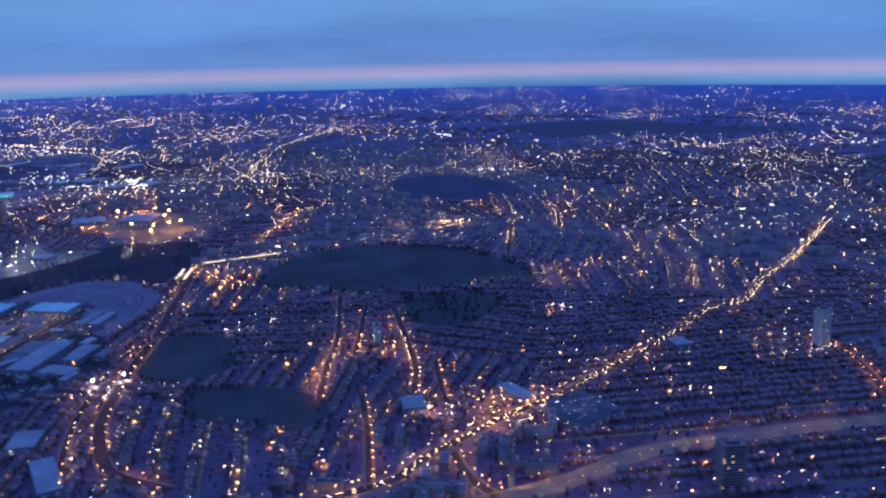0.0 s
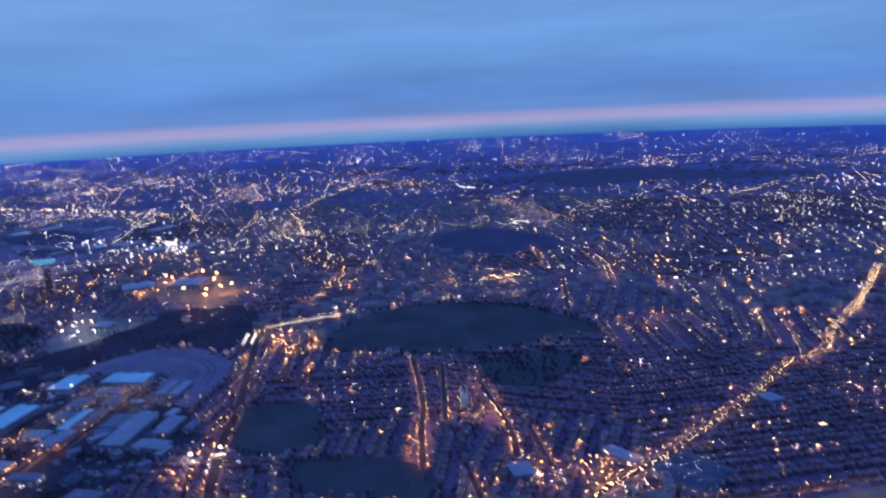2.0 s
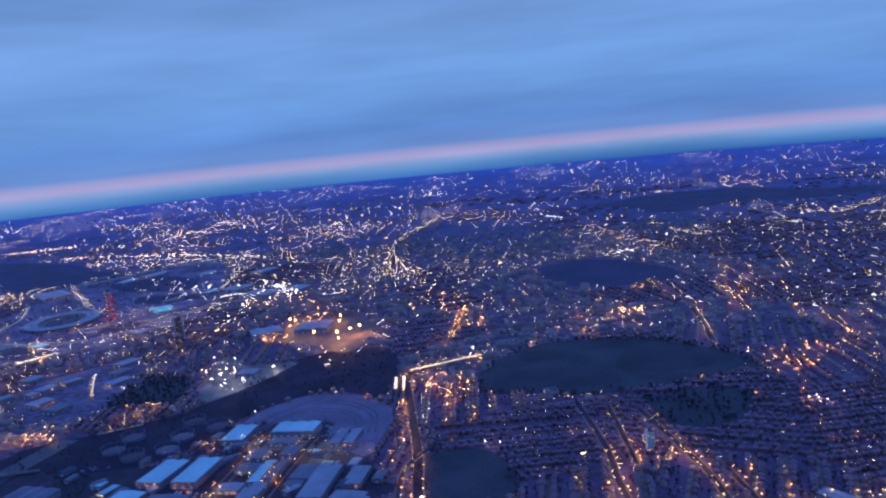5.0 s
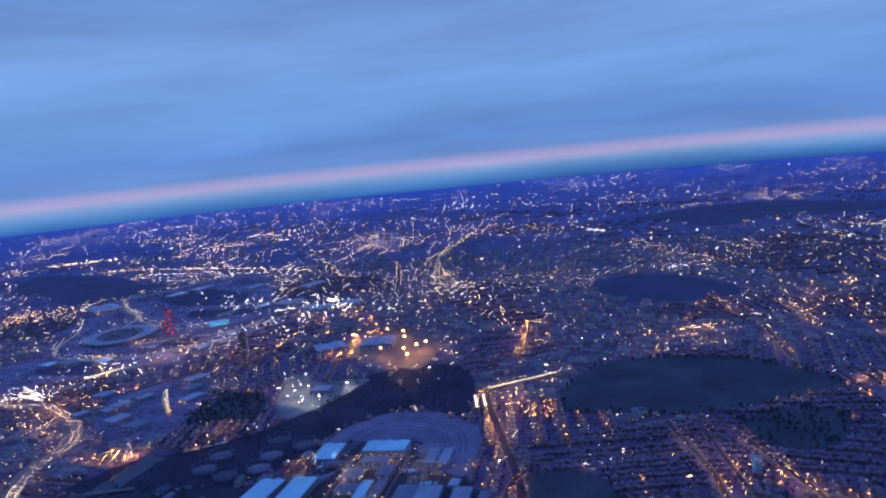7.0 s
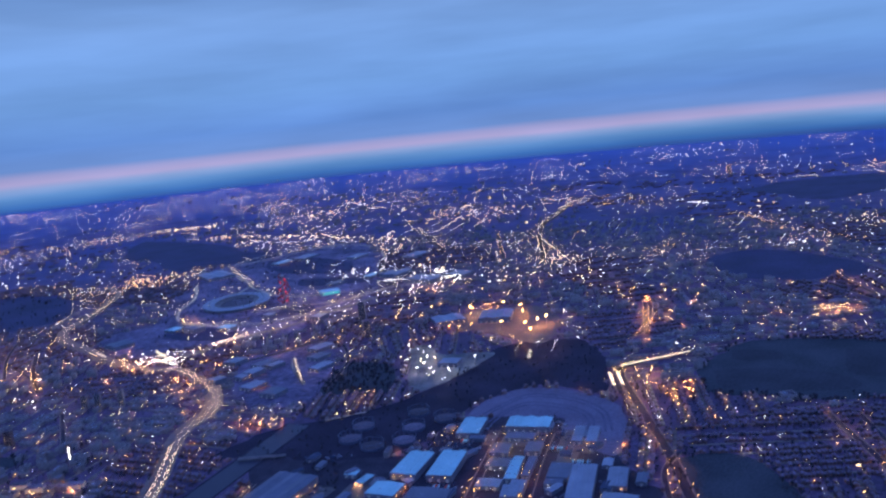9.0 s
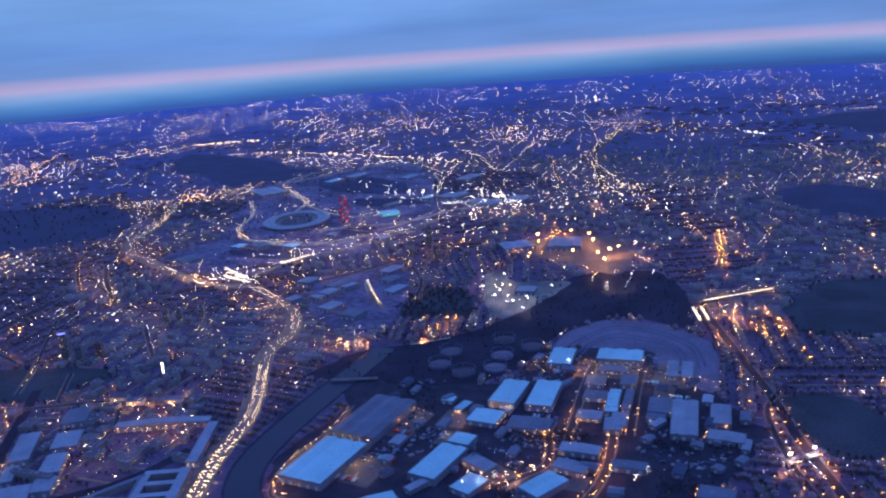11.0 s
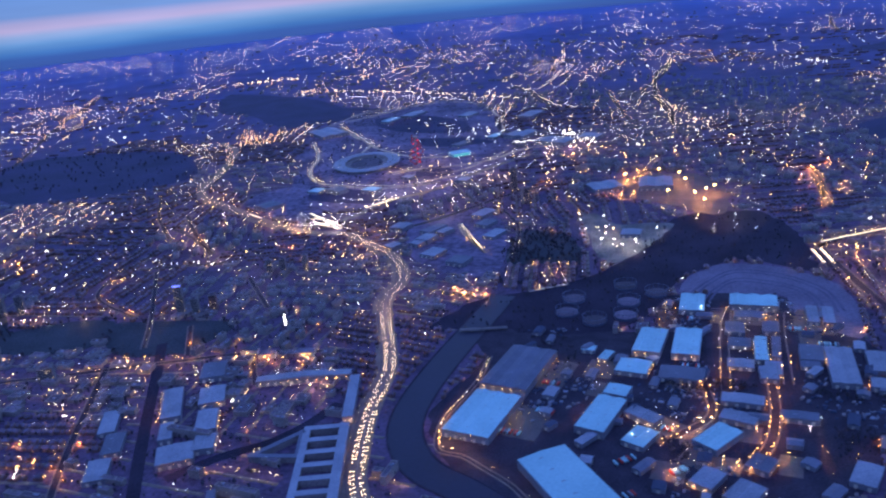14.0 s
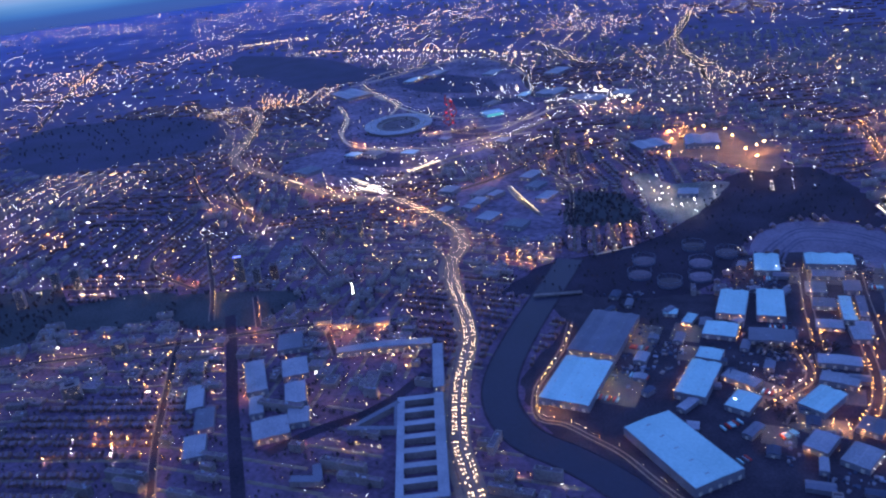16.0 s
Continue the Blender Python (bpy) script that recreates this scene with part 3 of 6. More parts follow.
MAIN = [  # line, width, lamp spacing, lamp colour, label
    ([(-90, 390), (-62, 403), (-32, 420), (-13, 448), (16, 477), (39, 501), (82, 536), (113, 571), (158, 616), (198, 662), (247, 722), (281, 737), (329, 813), (390, 890), (444, 969), (528, 1098)], 7, 9, 1, "busy main road lined with bright lamps"),
    ([(-20, 376), (15, 392), (64, 413), (113, 444), (139, 453), (174, 463), (217, 473), (283, 485), (380, 500)], 13, 7, 0, "broad embanked road in dull orange light"),
    ([(245, 717), (263, 693), (298, 625), (315, 602), (305, 521)], 6, 11, 0, "side road past a tower block"),
    ([(1, 451), (10, 421), (25, 399)], 6, 9, 0, "short link road in orange light"),
    ([(-279, 928), (-286, 886), (-269, 763), (-255, 665), (-250, 601), (-244, 556), (-234, 500), (-218, 460), (-199, 431), (-159, 411)], 8, 13, 0, "curved road with sodium lamps"),
    ([(-247, 679), (-264, 638), (-263, 567), (-254, 509), (-241, 460), (-222, 406)], 4, 11, 0, "narrow road along a dark cutting"),
    ([(-108, 781), (-95, 657), (-95, 593), (-92, 530)], 5, 10, 0, "street in soft orange light"),
    ([(-79, 760), (-77, 685), (-76, 616)], 4, 11, 0, "residential street with lamps"),
    ([(-52, 741), (-36, 653), (-26, 589), (-25, 541)], 5, 9, 1, "residential street with warm lamps"),
    ([(-63, 538), (-54, 484), (-46, 410)], 4, 11, 0, "residential street with sodium lamps"),
    ([(-11, 600), (-4, 535), (1, 516)], 4, 9, 0, "short street with sodium lamps"),
    ([(-405, 734), (-414, 671), (-420, 612), (-425, 562)], 6, 11, 0, "estate road under orange lamps"),
    ([(-359, 727), (-367, 672), (-375, 590)], 6, 11, 0, "estate road between warehouses"),
    ([(-387, 594), (-393, 539), (-405, 500), (-425, 470)], 6, 9, 0, "estate road curving past sheds"),
    ([(-439, 592), (-437, 544), (-459, 518), (-473, 507)], 5, 9, 0, "orange-lit estate lane"),
    ([(-420, 733), (-356, 731)], 5, 8, 0, "cross road behind a long warehouse"),
    ([(-618, 632), (-621, 592), (-630, 556), (-639, 522), (-635, 485), (-615, 477), (-598, 464), (-575, 445), (-555, 419), (-539, 400)], 2.5, 7, 1, "riverside road with small lamps"),
    ([(-955, 1037), (-910, 1026), (-860, 1115), (-845, 1146), (-791, 1196), (-748, 1280), (-662, 1411)], 9, 13, 2, "railway lines under white lamps"),
    ([(-1138, 1582), (-1079, 1451), (-1057, 1345), (-1011, 1263), (-949, 1235), (-880, 1206)], 7, 13, 1, "lit loop road of the park"),
    ([(-1145, 1776), (-1033, 1603), (-976, 1514), (-868, 1421), (-766, 1437)], 8, 13, 1, "lit parkway past the stadium"),
    ([(-1175, 1786), (-1091, 1886), (-1016, 2000), (-928, 2081)], 8, 16, 1, "lit road across the park"),
    ([(-903, 1312), (-852, 1331), (-794, 1344), (-729, 1379), (-675, 1457), (-584, 1475)], 8, 13, 1, "lit walk below the tower"),
    ([(-941, 1243), (-852, 1227), (-784, 1270), (-711, 1289)], 7, 12, 1, "lit road south of the stadium"),
    ([(-847, 966), (-793, 1004), (-745, 1050), (-696, 1116), (-666, 1153), (-600, 1210)], 7, 9, 0, "high street in orange light"),
    ([(-796, 2238), (-735, 2119), (-705, 1985), (-662, 1908)], 9, 16, 1, "bright road on the far side of the park"),
    ([(-815, 1920), (-766, 1833), (-749, 1649), (-671, 1572), (-605, 1552), (-550, 1457)], 9, 13, 2, "bright road through the new quarter"),
    ([(-718, 1018), (-692, 953), (-663, 900)], 3, 30, 1, "straight footway with pale paving"),
    ([(-226, 1247), (-231, 1156), (-245, 1091), (-252, 1055), (-295, 1027)], 6, 8, 0, "street in strong orange light"),
    ([(-354, 2586), (-395, 2268), (-452, 2027), (-432, 1940), (-400, 1756), (-403, 1613), (-354, 1596)], 9, 15, 1, "winding far main road"),
    ([(-1165, 1090), (-1119, 1020), (-1066, 950), (-1033, 911)], 6, 11, 1, "street through the old quarter"),
    ([(-1812, 1504), (-2003, 1879), (-2121, 2130), (-2300, 2561)], 9, 20, 0, "long far road of orange lamps"),
    ([(-289, 840), (-291, 891), (-278, 915), (-236, 947), (-180, 975)], 7, 6, 1, "bright bus station road"),
    ([(69, 2088), (105, 1833), (150, 1750), (190, 1579)], 11, 13, 0, "far road with dense lamps"),
    ([(554, 2079), (626, 1942), (793, 2062), (899, 2110)], 9, 16, 1, "far road of warm lamps"),
    ([(679, 1899), (715, 1758), (799, 1556)], 9, 16, 2, "far road of pale lamps"),
    ([(-1079, 851), (-1002, 708), (-970, 639)], 4, 9, 1, "street leading to the flats"),
    ([(-946, 692), (-914, 626)], 4, 6, 0, "short orange street across the park"),
    ([(-1194, 1054), (-1109, 990), (-1030, 913)], 4, 9, 0, "street of the old quarter"),
    ([(-1133, 868), (-1111, 772), (-1020, 709)], 4, 9, 0, "bent street of the old quarter"),
    ([(-853, 640), (-819, 573)], 4, 6, 0, "short orange street between depots"),
    ([(-1109, 859), (-986, 881)], 5, 7, 2, "street of white lamps"),
    ([(-941, 828), (-879, 739)], 4, 7, 2, "street of white lamps beside the towers"),
    ([(-1276, 1202), (-1215, 1090), (-1135, 978)], 4, 10, 0, "long street by the dark park"),
    ([(-1460, 480), (-1100, 560), (-930, 610), (-850, 632), (-760, 640)], 5, 12, 0, "street in front of low sheds"),
    ([(-985, 600), (-945, 500), (-915, 430), (-880, 360), (-860, 320)], 5, 10, 0, "orange-lit street among small works"),
    ([(-1162, 1832), (-1122, 1948), (-1039, 1979), (-930, 2031), (-834, 1946), (-763, 1755), (-735, 1586)], 6, 15, 1, "lit avenue round the north of the park"),
    ([(-1134, 1756), (-1063, 1636), (-1006, 1568), (-1000, 1480)], 6, 12, 1, "lit bend by the arena"),
    ([(-852, 1423), (-830, 1450)], 5, 8, 1, "lit footbridge by the tower"),
    ([(-889, 1300), (-854, 1322), (-793, 1300), (-749, 1348), (-711, 1445)], 5, 14, 1, "lit walk between lawns"),
    ([(-984, 1237), (-902, 1215), (-838, 1219), (-792, 1242)], 5, 12, 2, "lit service road"),
    ([(-1222, 1239), (-1213, 1264), (-1266, 1459), (-1324, 1536)], 5, 10, 1, "street with warm lamps by the old works"),
    ([(-717, 1010), (-702, 969), (-665, 902)], 3, 10, 1, "lit footway over the works ground"),
    ([(-666, 1077), (-637, 1005), (-629, 928), (-632, 880)], 4, 12, 1, "lane past the small wood"),
    ([(-482, 1199), (-466, 1279)], 6, 7, 0, "short bright orange street"),
    ([(-774, 2163), (-718, 2080), (-663, 1895), (-600, 1827)], 6, 16, 1, "bright curved road beyond the park"),
    ([(-599, 780), (-559, 801)], 3, 8, 1, "lit railway platform"),
    ([(-402, 1643), (-423, 1970), (-409, 2285), (-361, 2519)], 8, 18, 1, "far winding road of warm lamps"),
    ([(531, 2046), (627, 1944), (709, 1741)], 8, 22, 1, "far straight road"),
    ([(594, 1881), (789, 2091), (955, 2173)], 8, 18, 1, "far road climbing between houses"),
    ([(717, 1894), (731, 1766)], 8, 14, 2, "far road of white lamps"),
    ([(758, 1687), (794, 1638), (809, 1556)], 8, 16, 2, "far bright white road"),
    ([(1205, 2669), (1349, 2738), (1558, 2891)], 10, 24, 0, "far orange road to the hills"),
    ([(217, 2038), (262, 1762), (288, 1628)], 8, 18, 1, "far slanting road"),
    ([(401, 1839), (445, 1664)], 7, 16, 1, "far short road"),
    ([(210, 1742), (327, 1781)], 7, 16, 1, "far level road"),
    ([(218, 3042), (280, 3413), (434, 3423)], 10, 24, 0, "far road near the hills"),
    ([(347, 2811), (441, 2789)], 10, 12, 1, "far lit works road"),
    ([(1071, 2227), (1086, 2147)], 10, 8, 1, "far lit junction"),
    ([(78, 1354), (82, 1205), (112, 1159)], 6, 9, 0, "orange street in the middle distance"),
    ([(158, 1267), (166, 1196), (154, 1078)], 6, 8, 1, "bright street in the middle distance"),
    ([(92, 1121), (85, 1049), (73, 942)], 6, 8, 1, "street leading to the playing fields"),
    ([(240, 1052), (237, 957)], 6, 8, 1, "street past a church"),
    ([(261, 875), (263, 840), (247, 798)], 5, 9, 1, "curved street of warm lamps"),
    ([(5, 808), (47, 822), (84, 841), (123, 857)], 5, 12, 1, "street along the playing fields"),
    ([(596, 1132), (642, 1161)], 8, 9, 0, "orange far street"),
    ([(266, 624), (243, 652)], 4, 8, 2, "street of white lamps behind the terraces"),
    ([(268, 630), (281, 616), (287, 600)], 4, 6, 2, "arc of white lamps beside a tower"),
    ([(-2705, 3405), (-2526, 3524)], 9, 22, 1, "far road over the flats"),
    ([(-537, 2053), (-487, 1671)], 7, 16, 0, "far orange street"),
    ([(-233, 1218), (-244, 1047)], 6, 8, 0, "orange street of close lamps"),
]
CAR_LAMPS = []  # headlights of far cars
BUSY = None
STREET = [[], [], []]  # lamps of the main roads
LAMPS = [[], [], []]  # sodium, warm, white: x, y, z, size
NEAR_LAMPS = []
for line, width, spacing, colour, label in MAIN:
    # paler surfaces than asphalt put the lamplight on these roads into the colour
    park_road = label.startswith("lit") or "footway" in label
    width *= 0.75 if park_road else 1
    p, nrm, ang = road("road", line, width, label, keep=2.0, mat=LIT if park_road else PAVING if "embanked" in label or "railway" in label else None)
    if "busy" in label:
        BUSY = (p, nrm, ang)
    for sgn in (-1, 1) if width > 4.5 else (1,):
        for x, y, a in beside(p, nrm, ang, spacing, sgn * (width / 2 + 0.6), spacing * 0.4, spacing / 2 * (sgn > 0)):
            if rng.random() < 0.18:
                continue
            c = colour if rng.random() < 0.8 else int(rng.integers(0, 3))
            if "embanked" in label:
                STREET[0].append((x, y, 5.5, 0.66))
            elif y < 640 and len(NEAR_LAMPS) < 290:
                NEAR_LAMPS.append((x, y, a + (math.pi / 2 if sgn < 0 else -math.pi / 2), c))
            else:
                STREET[c].append((x, y, 4.0, (0.8 if y < 1100 else 0.7) * (2.0 if "railway" in label else 1.4 if park_road or "bright" in label or "far" in label else 1.0) * rng.uniform(0.5, 1.25)))

RAIL = smooth([(-955, 650), (-932, 603), (-896, 526), (-866, 463), (-828, 387), (-800, 330)], 6)
CURVE = smooth([(-827, 433), (-799, 463), (-769, 484), (-749, 508), (-738, 530), (-731, 545)], 6)
for line in (RAIL, CURVE):
    nn, _ = normals(line)
    v, f = strip(line, nn, -5, 5, -0.2, 0.2)
    tagged(link("railway", v, f, SCRUB), "dark unlit railway cutting", "railway", "", "structure")
    WAYS.append((line, 7))

for x, y, a in beside(*motorway, 11, 8.5, 1.5):
    STREET[0].append((x, y, 4.0, 0.5))
for x, y, a in beside(*motorway, 16, -8.5, 2.5):
    STREET[0].append((x, y, 4.0, 0.6))

for level, (x0, y0, w, l, turn) in enumerate([(-572, 524, 26, 44, -16), (-556, 600, 22, 50, -16), (-452, 584, 34, 12, -9), (-472, 522, 26, 26, -35), (-392, 712, 60, 24, -7), (-345, 655, 18, 60, -6), (-520, 612, 24, 30, -14), (-450, 483, 30, 20, -35), (-454, 511, 16, 22, -12), (-472, 469, 22, 22, -12), (-413, 517, 14, 22, -12), (-393, 481, 15, 24, -12), (-433, 478, 16, 20, -12), (-483, 513, 16, 19, -12), (-586, 530, 22, 41, -12), (-334, 706, 33, 49, -12), (-516, 576, 27, 23, -12)]):
    c, s = math.cos(radians(turn)), math.sin(radians(turn))
    q = [(x0 + c * a - s * b, y0 + s * a + c * b) for a, b in ((-w / 2, -l / 2), (w / 2, -l / 2), (w / 2, l / 2), (-w / 2, l / 2))]
    sheet("loading_yard", q, 0.12 + 0.012 * level, YARD, "paved loading yard between warehouses", "yard", 0.1, False, 0)
    for k in range(int(w * l / 70)):
        a, b = rng.uniform(-w / 2, w / 2), rng.uniform(-l / 2, l / 2)
        LAMPS[int(rng.choice([0, 0, 1, 2]))].append((x0 + c * a - s * b, y0 + s * a + c * b, 3.4, rng.uniform(0.4, 0.8)))

for x, y, a in list(beside(*BUSY, 9, 1.6, 3.5)) + list(beside(*BUSY, 11, -1.6, 4)):
    CAR_LAMPS.append((x, y, 0.7, rng.uniform(0.5, 1.0)))

# ---- lone bright lights ----
for k in range(16):
    LAMPS[2].append((-252 + 0.5 * k + rng.normal(0, 1), 562 - 2.0 * k, 3.0, rng.uniform(0.6, 1.1)))
for k in range(9):
    LAMPS[2].append((292 + 2.4 * k, 604 + 0.9 * k + rng.normal(0, 0.4), 3.0, rng.uniform(0.7, 1.2)))

for a, b, n, c, s in [((-1328, 2299), (-1001, 2154), 24, 1, 2.6), ((-1001, 2154), (-746, 1987), 20, 1, 2.4), ((-1244, 2173), (-788, 1990), 40, 2, 1.5),
                      ((-1810, 2610), (-1596, 2669), 26, 1, 2.2), ((-1460, 2330), (-1330, 2300), 10, 0, 2.2), ((-970, 1052), (-876, 998), 36, 2, 0.9),
                      ((-605, 1552), (-550, 1457), 18, 2, 2.2), ((-700, 1480), (-590, 1500), 26, 2, 1.9), ((-20, 2330), (15, 2290), 14, 2, 2.0),
                      ((60, 1600), (95, 1610), 9, 2, 2.4), ((-20, 1110), (22, 1115), 18, 1, 1.7), ((-995, 1030), (-930, 996), 20, 1, 1.4)]:
    for k in range(n):
        u = (k + rng.uniform(-0.4, 0.4)) / (n - 1)
        LAMPS[c].append((a[0] + (b[0] - a[0]) * u + rng.normal(0, 5), a[1] + (b[1] - a[1]) * u + rng.normal(0, 9), 6, s * rng.uniform(0.6, 1.2)))
PATCHES = [  # corners of a lit stretch, number, colour and size of its lamps
    ([(-39, 547), (67, 542), (60, 486), (-36, 490)], 90, 0, 1.0),
    ([(-94, 657), (-36, 653), (-33, 601), (-87, 604)], 40, 0, 1.0),
    ([(-275, 902), (-228, 899), (-204, 797), (-246, 800)], 60, 0, 1.0),
    ([(108, 886), (158, 883), (147, 815), (100, 818)], 30, 0, 0.9),
    ([(-707, 1571), (-602, 1558), (-538, 1384), (-630, 1394)], 45, 2, 1.3),
    ([(-832, 1623), (-759, 1614), (-689, 1459), (-755, 1467)], 16, 2, 1.3),
    ([(-581, 1024), (-535, 1020), (-466, 880), (-506, 883)], 25, 2, 1.2),
    ([(-278, 1264), (-205, 1257), (-178, 1082), (-241, 1088)], 30, 0, 1.1),
    ([(-456, 1821), (-377, 1809), (-295, 1396), (-356, 1403)], 45, 1, 1.1),
    ([(482, 1363), (537, 1357), (503, 1269), (451, 1274)], 25, 0, 1.2),
    ([(686, 1430), (733, 1424), (690, 1338), (646, 1344)], 12, 1, 1.1),
    ([(-2095, 4575), (-1752, 4463), (-1431, 3632), (-1703, 3706)], 40, 1, 1.2),
    ([(-1900, 3592), (-646, 3266), (-458, 2293), (-1307, 2450)], 170, 0, 0.8),
    ([(636, 2064), (679, 2056), (628, 1897), (587, 1903)], 12, 0, 1.2),
    ([(-80, 717), (-54, 715), (-50, 654), (-74, 656)], 10, 0, 1.0),
    ([(31, 493), (53, 492), (51, 468), (30, 469)], 22, 2, 1.1),
    ([(-14, 512), (1, 512), (1, 494), (-14, 495)], 14, 2, 1.0),
    ([(65, 527), (104, 526), (99, 499), (62, 500)], 24, 2, 0.9),
    ([(-198, 684), (-173, 683), (-168, 661), (-193, 662)], 14, 2, 1.0),
    ([(262, 651), (318, 648), (289, 585), (238, 588)], 34, 2, 0.8),
    ([(101, 740), (117, 739), (114, 718), (98, 719)], 12, 2, 1.2),
    ([(-1378, 1747), (-1283, 1719), (-1232, 1582), (-1318, 1605)], 60, 0, 1.1),
    ([(-397, 1786), (-291, 1743), (-330, 1490), (-423, 1519)], 50, 1, 1.0),
    ([(-931, 1766), (-676, 1680), (-669, 1537), (-902, 1606)], 25, 2, 1.2),
    ([(-1308, 758), (-1075, 747), (-1040, 683), (-1253, 688)], 50, 2, 1.0),
    ([(-864, 636), (-791, 635), (-784, 608), (-855, 608)], 16, 0, 1.3),
    ([(-985, 462), (-940, 464), (-922, 432), (-964, 430)], 18, 0, 1.2),
    ([(-705, 796), (-655, 793), (-652, 756), (-700, 759)], 16, 0, 1.1),
    ([(-583, 870), (-561, 868), (-562, 818), (-583, 820)], 14, 0, 1.1),
    ([(-516, 1146), (-486, 1140), (-488, 1108), (-518, 1113)], 14, 0, 1.1),
    ([(-470, 740), (-450, 739), (-455, 707), (-474, 708)], 10, 0, 0.9),
    ([(-578, 642), (-559, 642), (-561, 565), (-579, 565)], 20, 0, 0.9),
    ([(-636, 514), (-612, 515), (-611, 489), (-634, 488)], 22, 0, 0.8),
    ([(-490, 549), (-442, 549), (-451, 504), (-496, 503)], 24, 2, 0.8),
    ([(-416, 731), (-358, 728), (-387, 610), (-438, 610)], 36, 2, 0.7),
    ([(-445, 735), (-428, 734), (-430, 724), (-447, 724)], 10, 2, 1.1),
    ([(-824, 598), (-739, 597), (-732, 564), (-813, 563)], 30, 2, 0.9),
    ([(-1032, 449), (-963, 452), (-942, 418), (-1007, 415)], 14, 2, 1.1),
    ([(-865, 946), (-811, 941), (-798, 880), (-849, 885)], 30, 0, 0.9),
    ([(-977, 1052), (-881, 1039), (-868, 991), (-961, 1001)], 30, 2, 1.0),
    ([(-1051, 1534), (-1013, 1524), (-994, 1452), (-1030, 1461)], 10, 1, 1.1),
    ([(-927, 1502), (-823, 1474), (-796, 1290), (-887, 1309)], 24, 1, 0.9),
    ([(-405, 1044), (-333, 1033), (-352, 939), (-419, 947)], 22, 2, 1.2),
    ([(-3934, 4078), (-2338, 3218), (-1356, 1329), (-1831, 1420)], 110, 1, 0.8),
    ([(-966, 1054), (-909, 1078), (-875, 1004), (-939, 1008)], 34, 2, 0.85),
    ([(-840, 1667), (-745, 1646), (-732, 1567), (-822, 1586)], 22, 2, 1.6),
    ([(-646, 1623), (-556, 1548), (-549, 1431), (-626, 1510)], 40, 2, 1.5),
    ([(-882, 1157), (-843, 1153), (-827, 1100), (-858, 1103)], 16, 1, 1.2),
    ([(-1367, 1700), (-1277, 1702), (-1222, 1572), (-1321, 1591)], 50, 0, 1.3),
    ([(-605, 867), (-574, 866), (-565, 812), (-583, 807)], 16, 0, 1.1),
    ([(-695, 792), (-648, 791), (-642, 765), (-687, 755)], 26, 0, 1.2),
    ([(-655, 1221), (-576, 1211), (-574, 1188), (-647, 1186)], 12, 0, 1.2),
    ([(-502, 1272), (-458, 1266), (-457, 1154), (-493, 1179)], 14, 0, 1.5),
    ([(-1037, 917), (-942, 928), (-844, 739), (-929, 729)], 60, 1, 0.7),
    ([(-955, 899), (-807, 907), (-756, 739), (-874, 729)], 80, 1, 0.7),
    ([(-491, 535), (-438, 538), (-443, 487), (-492, 484)], 40, 2, 0.7),
    ([(-480, 484), (-413, 489), (-419, 452), (-482, 446)], 36, 1, 0.6),
    ([(-425, 547), (-350, 551), (-357, 520), (-428, 516)], 24, 2, 0.6),
    ([(-348, 730), (-290, 730), (-305, 672), (-359, 671)], 24, 1, 0.6),
    ([(-402, 744), (-351, 743), (-367, 649), (-413, 648)], 40, 2, 0.65),
    ([(-498, 717), (-451, 717), (-460, 636), (-503, 635)], 18, 0, 0.7),
    ([(-404, 503), (-351, 514), (-351, 457), (-405, 453)], 22, 0, 0.6),
    ([(-1181, 1429), (-977, 1236), (-804, 1289), (-994, 1462)], 40, 1, 0.8),
    ([(-1273, 2107), (-915, 2055), (-748, 1666), (-983, 1600)], 46, 2, 0.8),
    ([(-929, 1589), (-735, 1586), (-687, 1298), (-846, 1295)], 50, 2, 0.8),
    ([(-991, 1125), (-844, 1197), (-777, 1236), (-866, 1075)], 60, 2, 0.9),
    ([(-784, 1261), (-695, 1274), (-678, 1179), (-757, 1176)], 26, 2, 0.9),
    ([(-1105, 1157), (-1007, 1148), (-962, 1045), (-1051, 1051)], 24, 1, 0.9),
    ([(-1393, 1526), (-1267, 1496), (-1126, 1156), (-1222, 1171)], 50, 1, 1.0),
]
for q, n, c, s in PATCHES:
    u, v = rng.random(n)[:, None], rng.random(n)[:, None]
    q = np.array(q, float)
    # lamps stand in short rows
    u = np.round(u * max(2, n // 6)) / max(2, n // 6) + rng.normal(0, 0.015, (n, 1))
    p = (1 - u) * (1 - v) * q[0] + u * (1 - v) * q[1] + u * v * q[2] + (1 - u) * v * q[3]
    for x, y in p:
        LAMPS[c if rng.random() < 0.8 else 1].append((x, y, rng.uniform(2.0, 3.0) if s < 0.75 else rng.uniform(3, 6), s * rng.lognormal(-0.1, 0.4)))

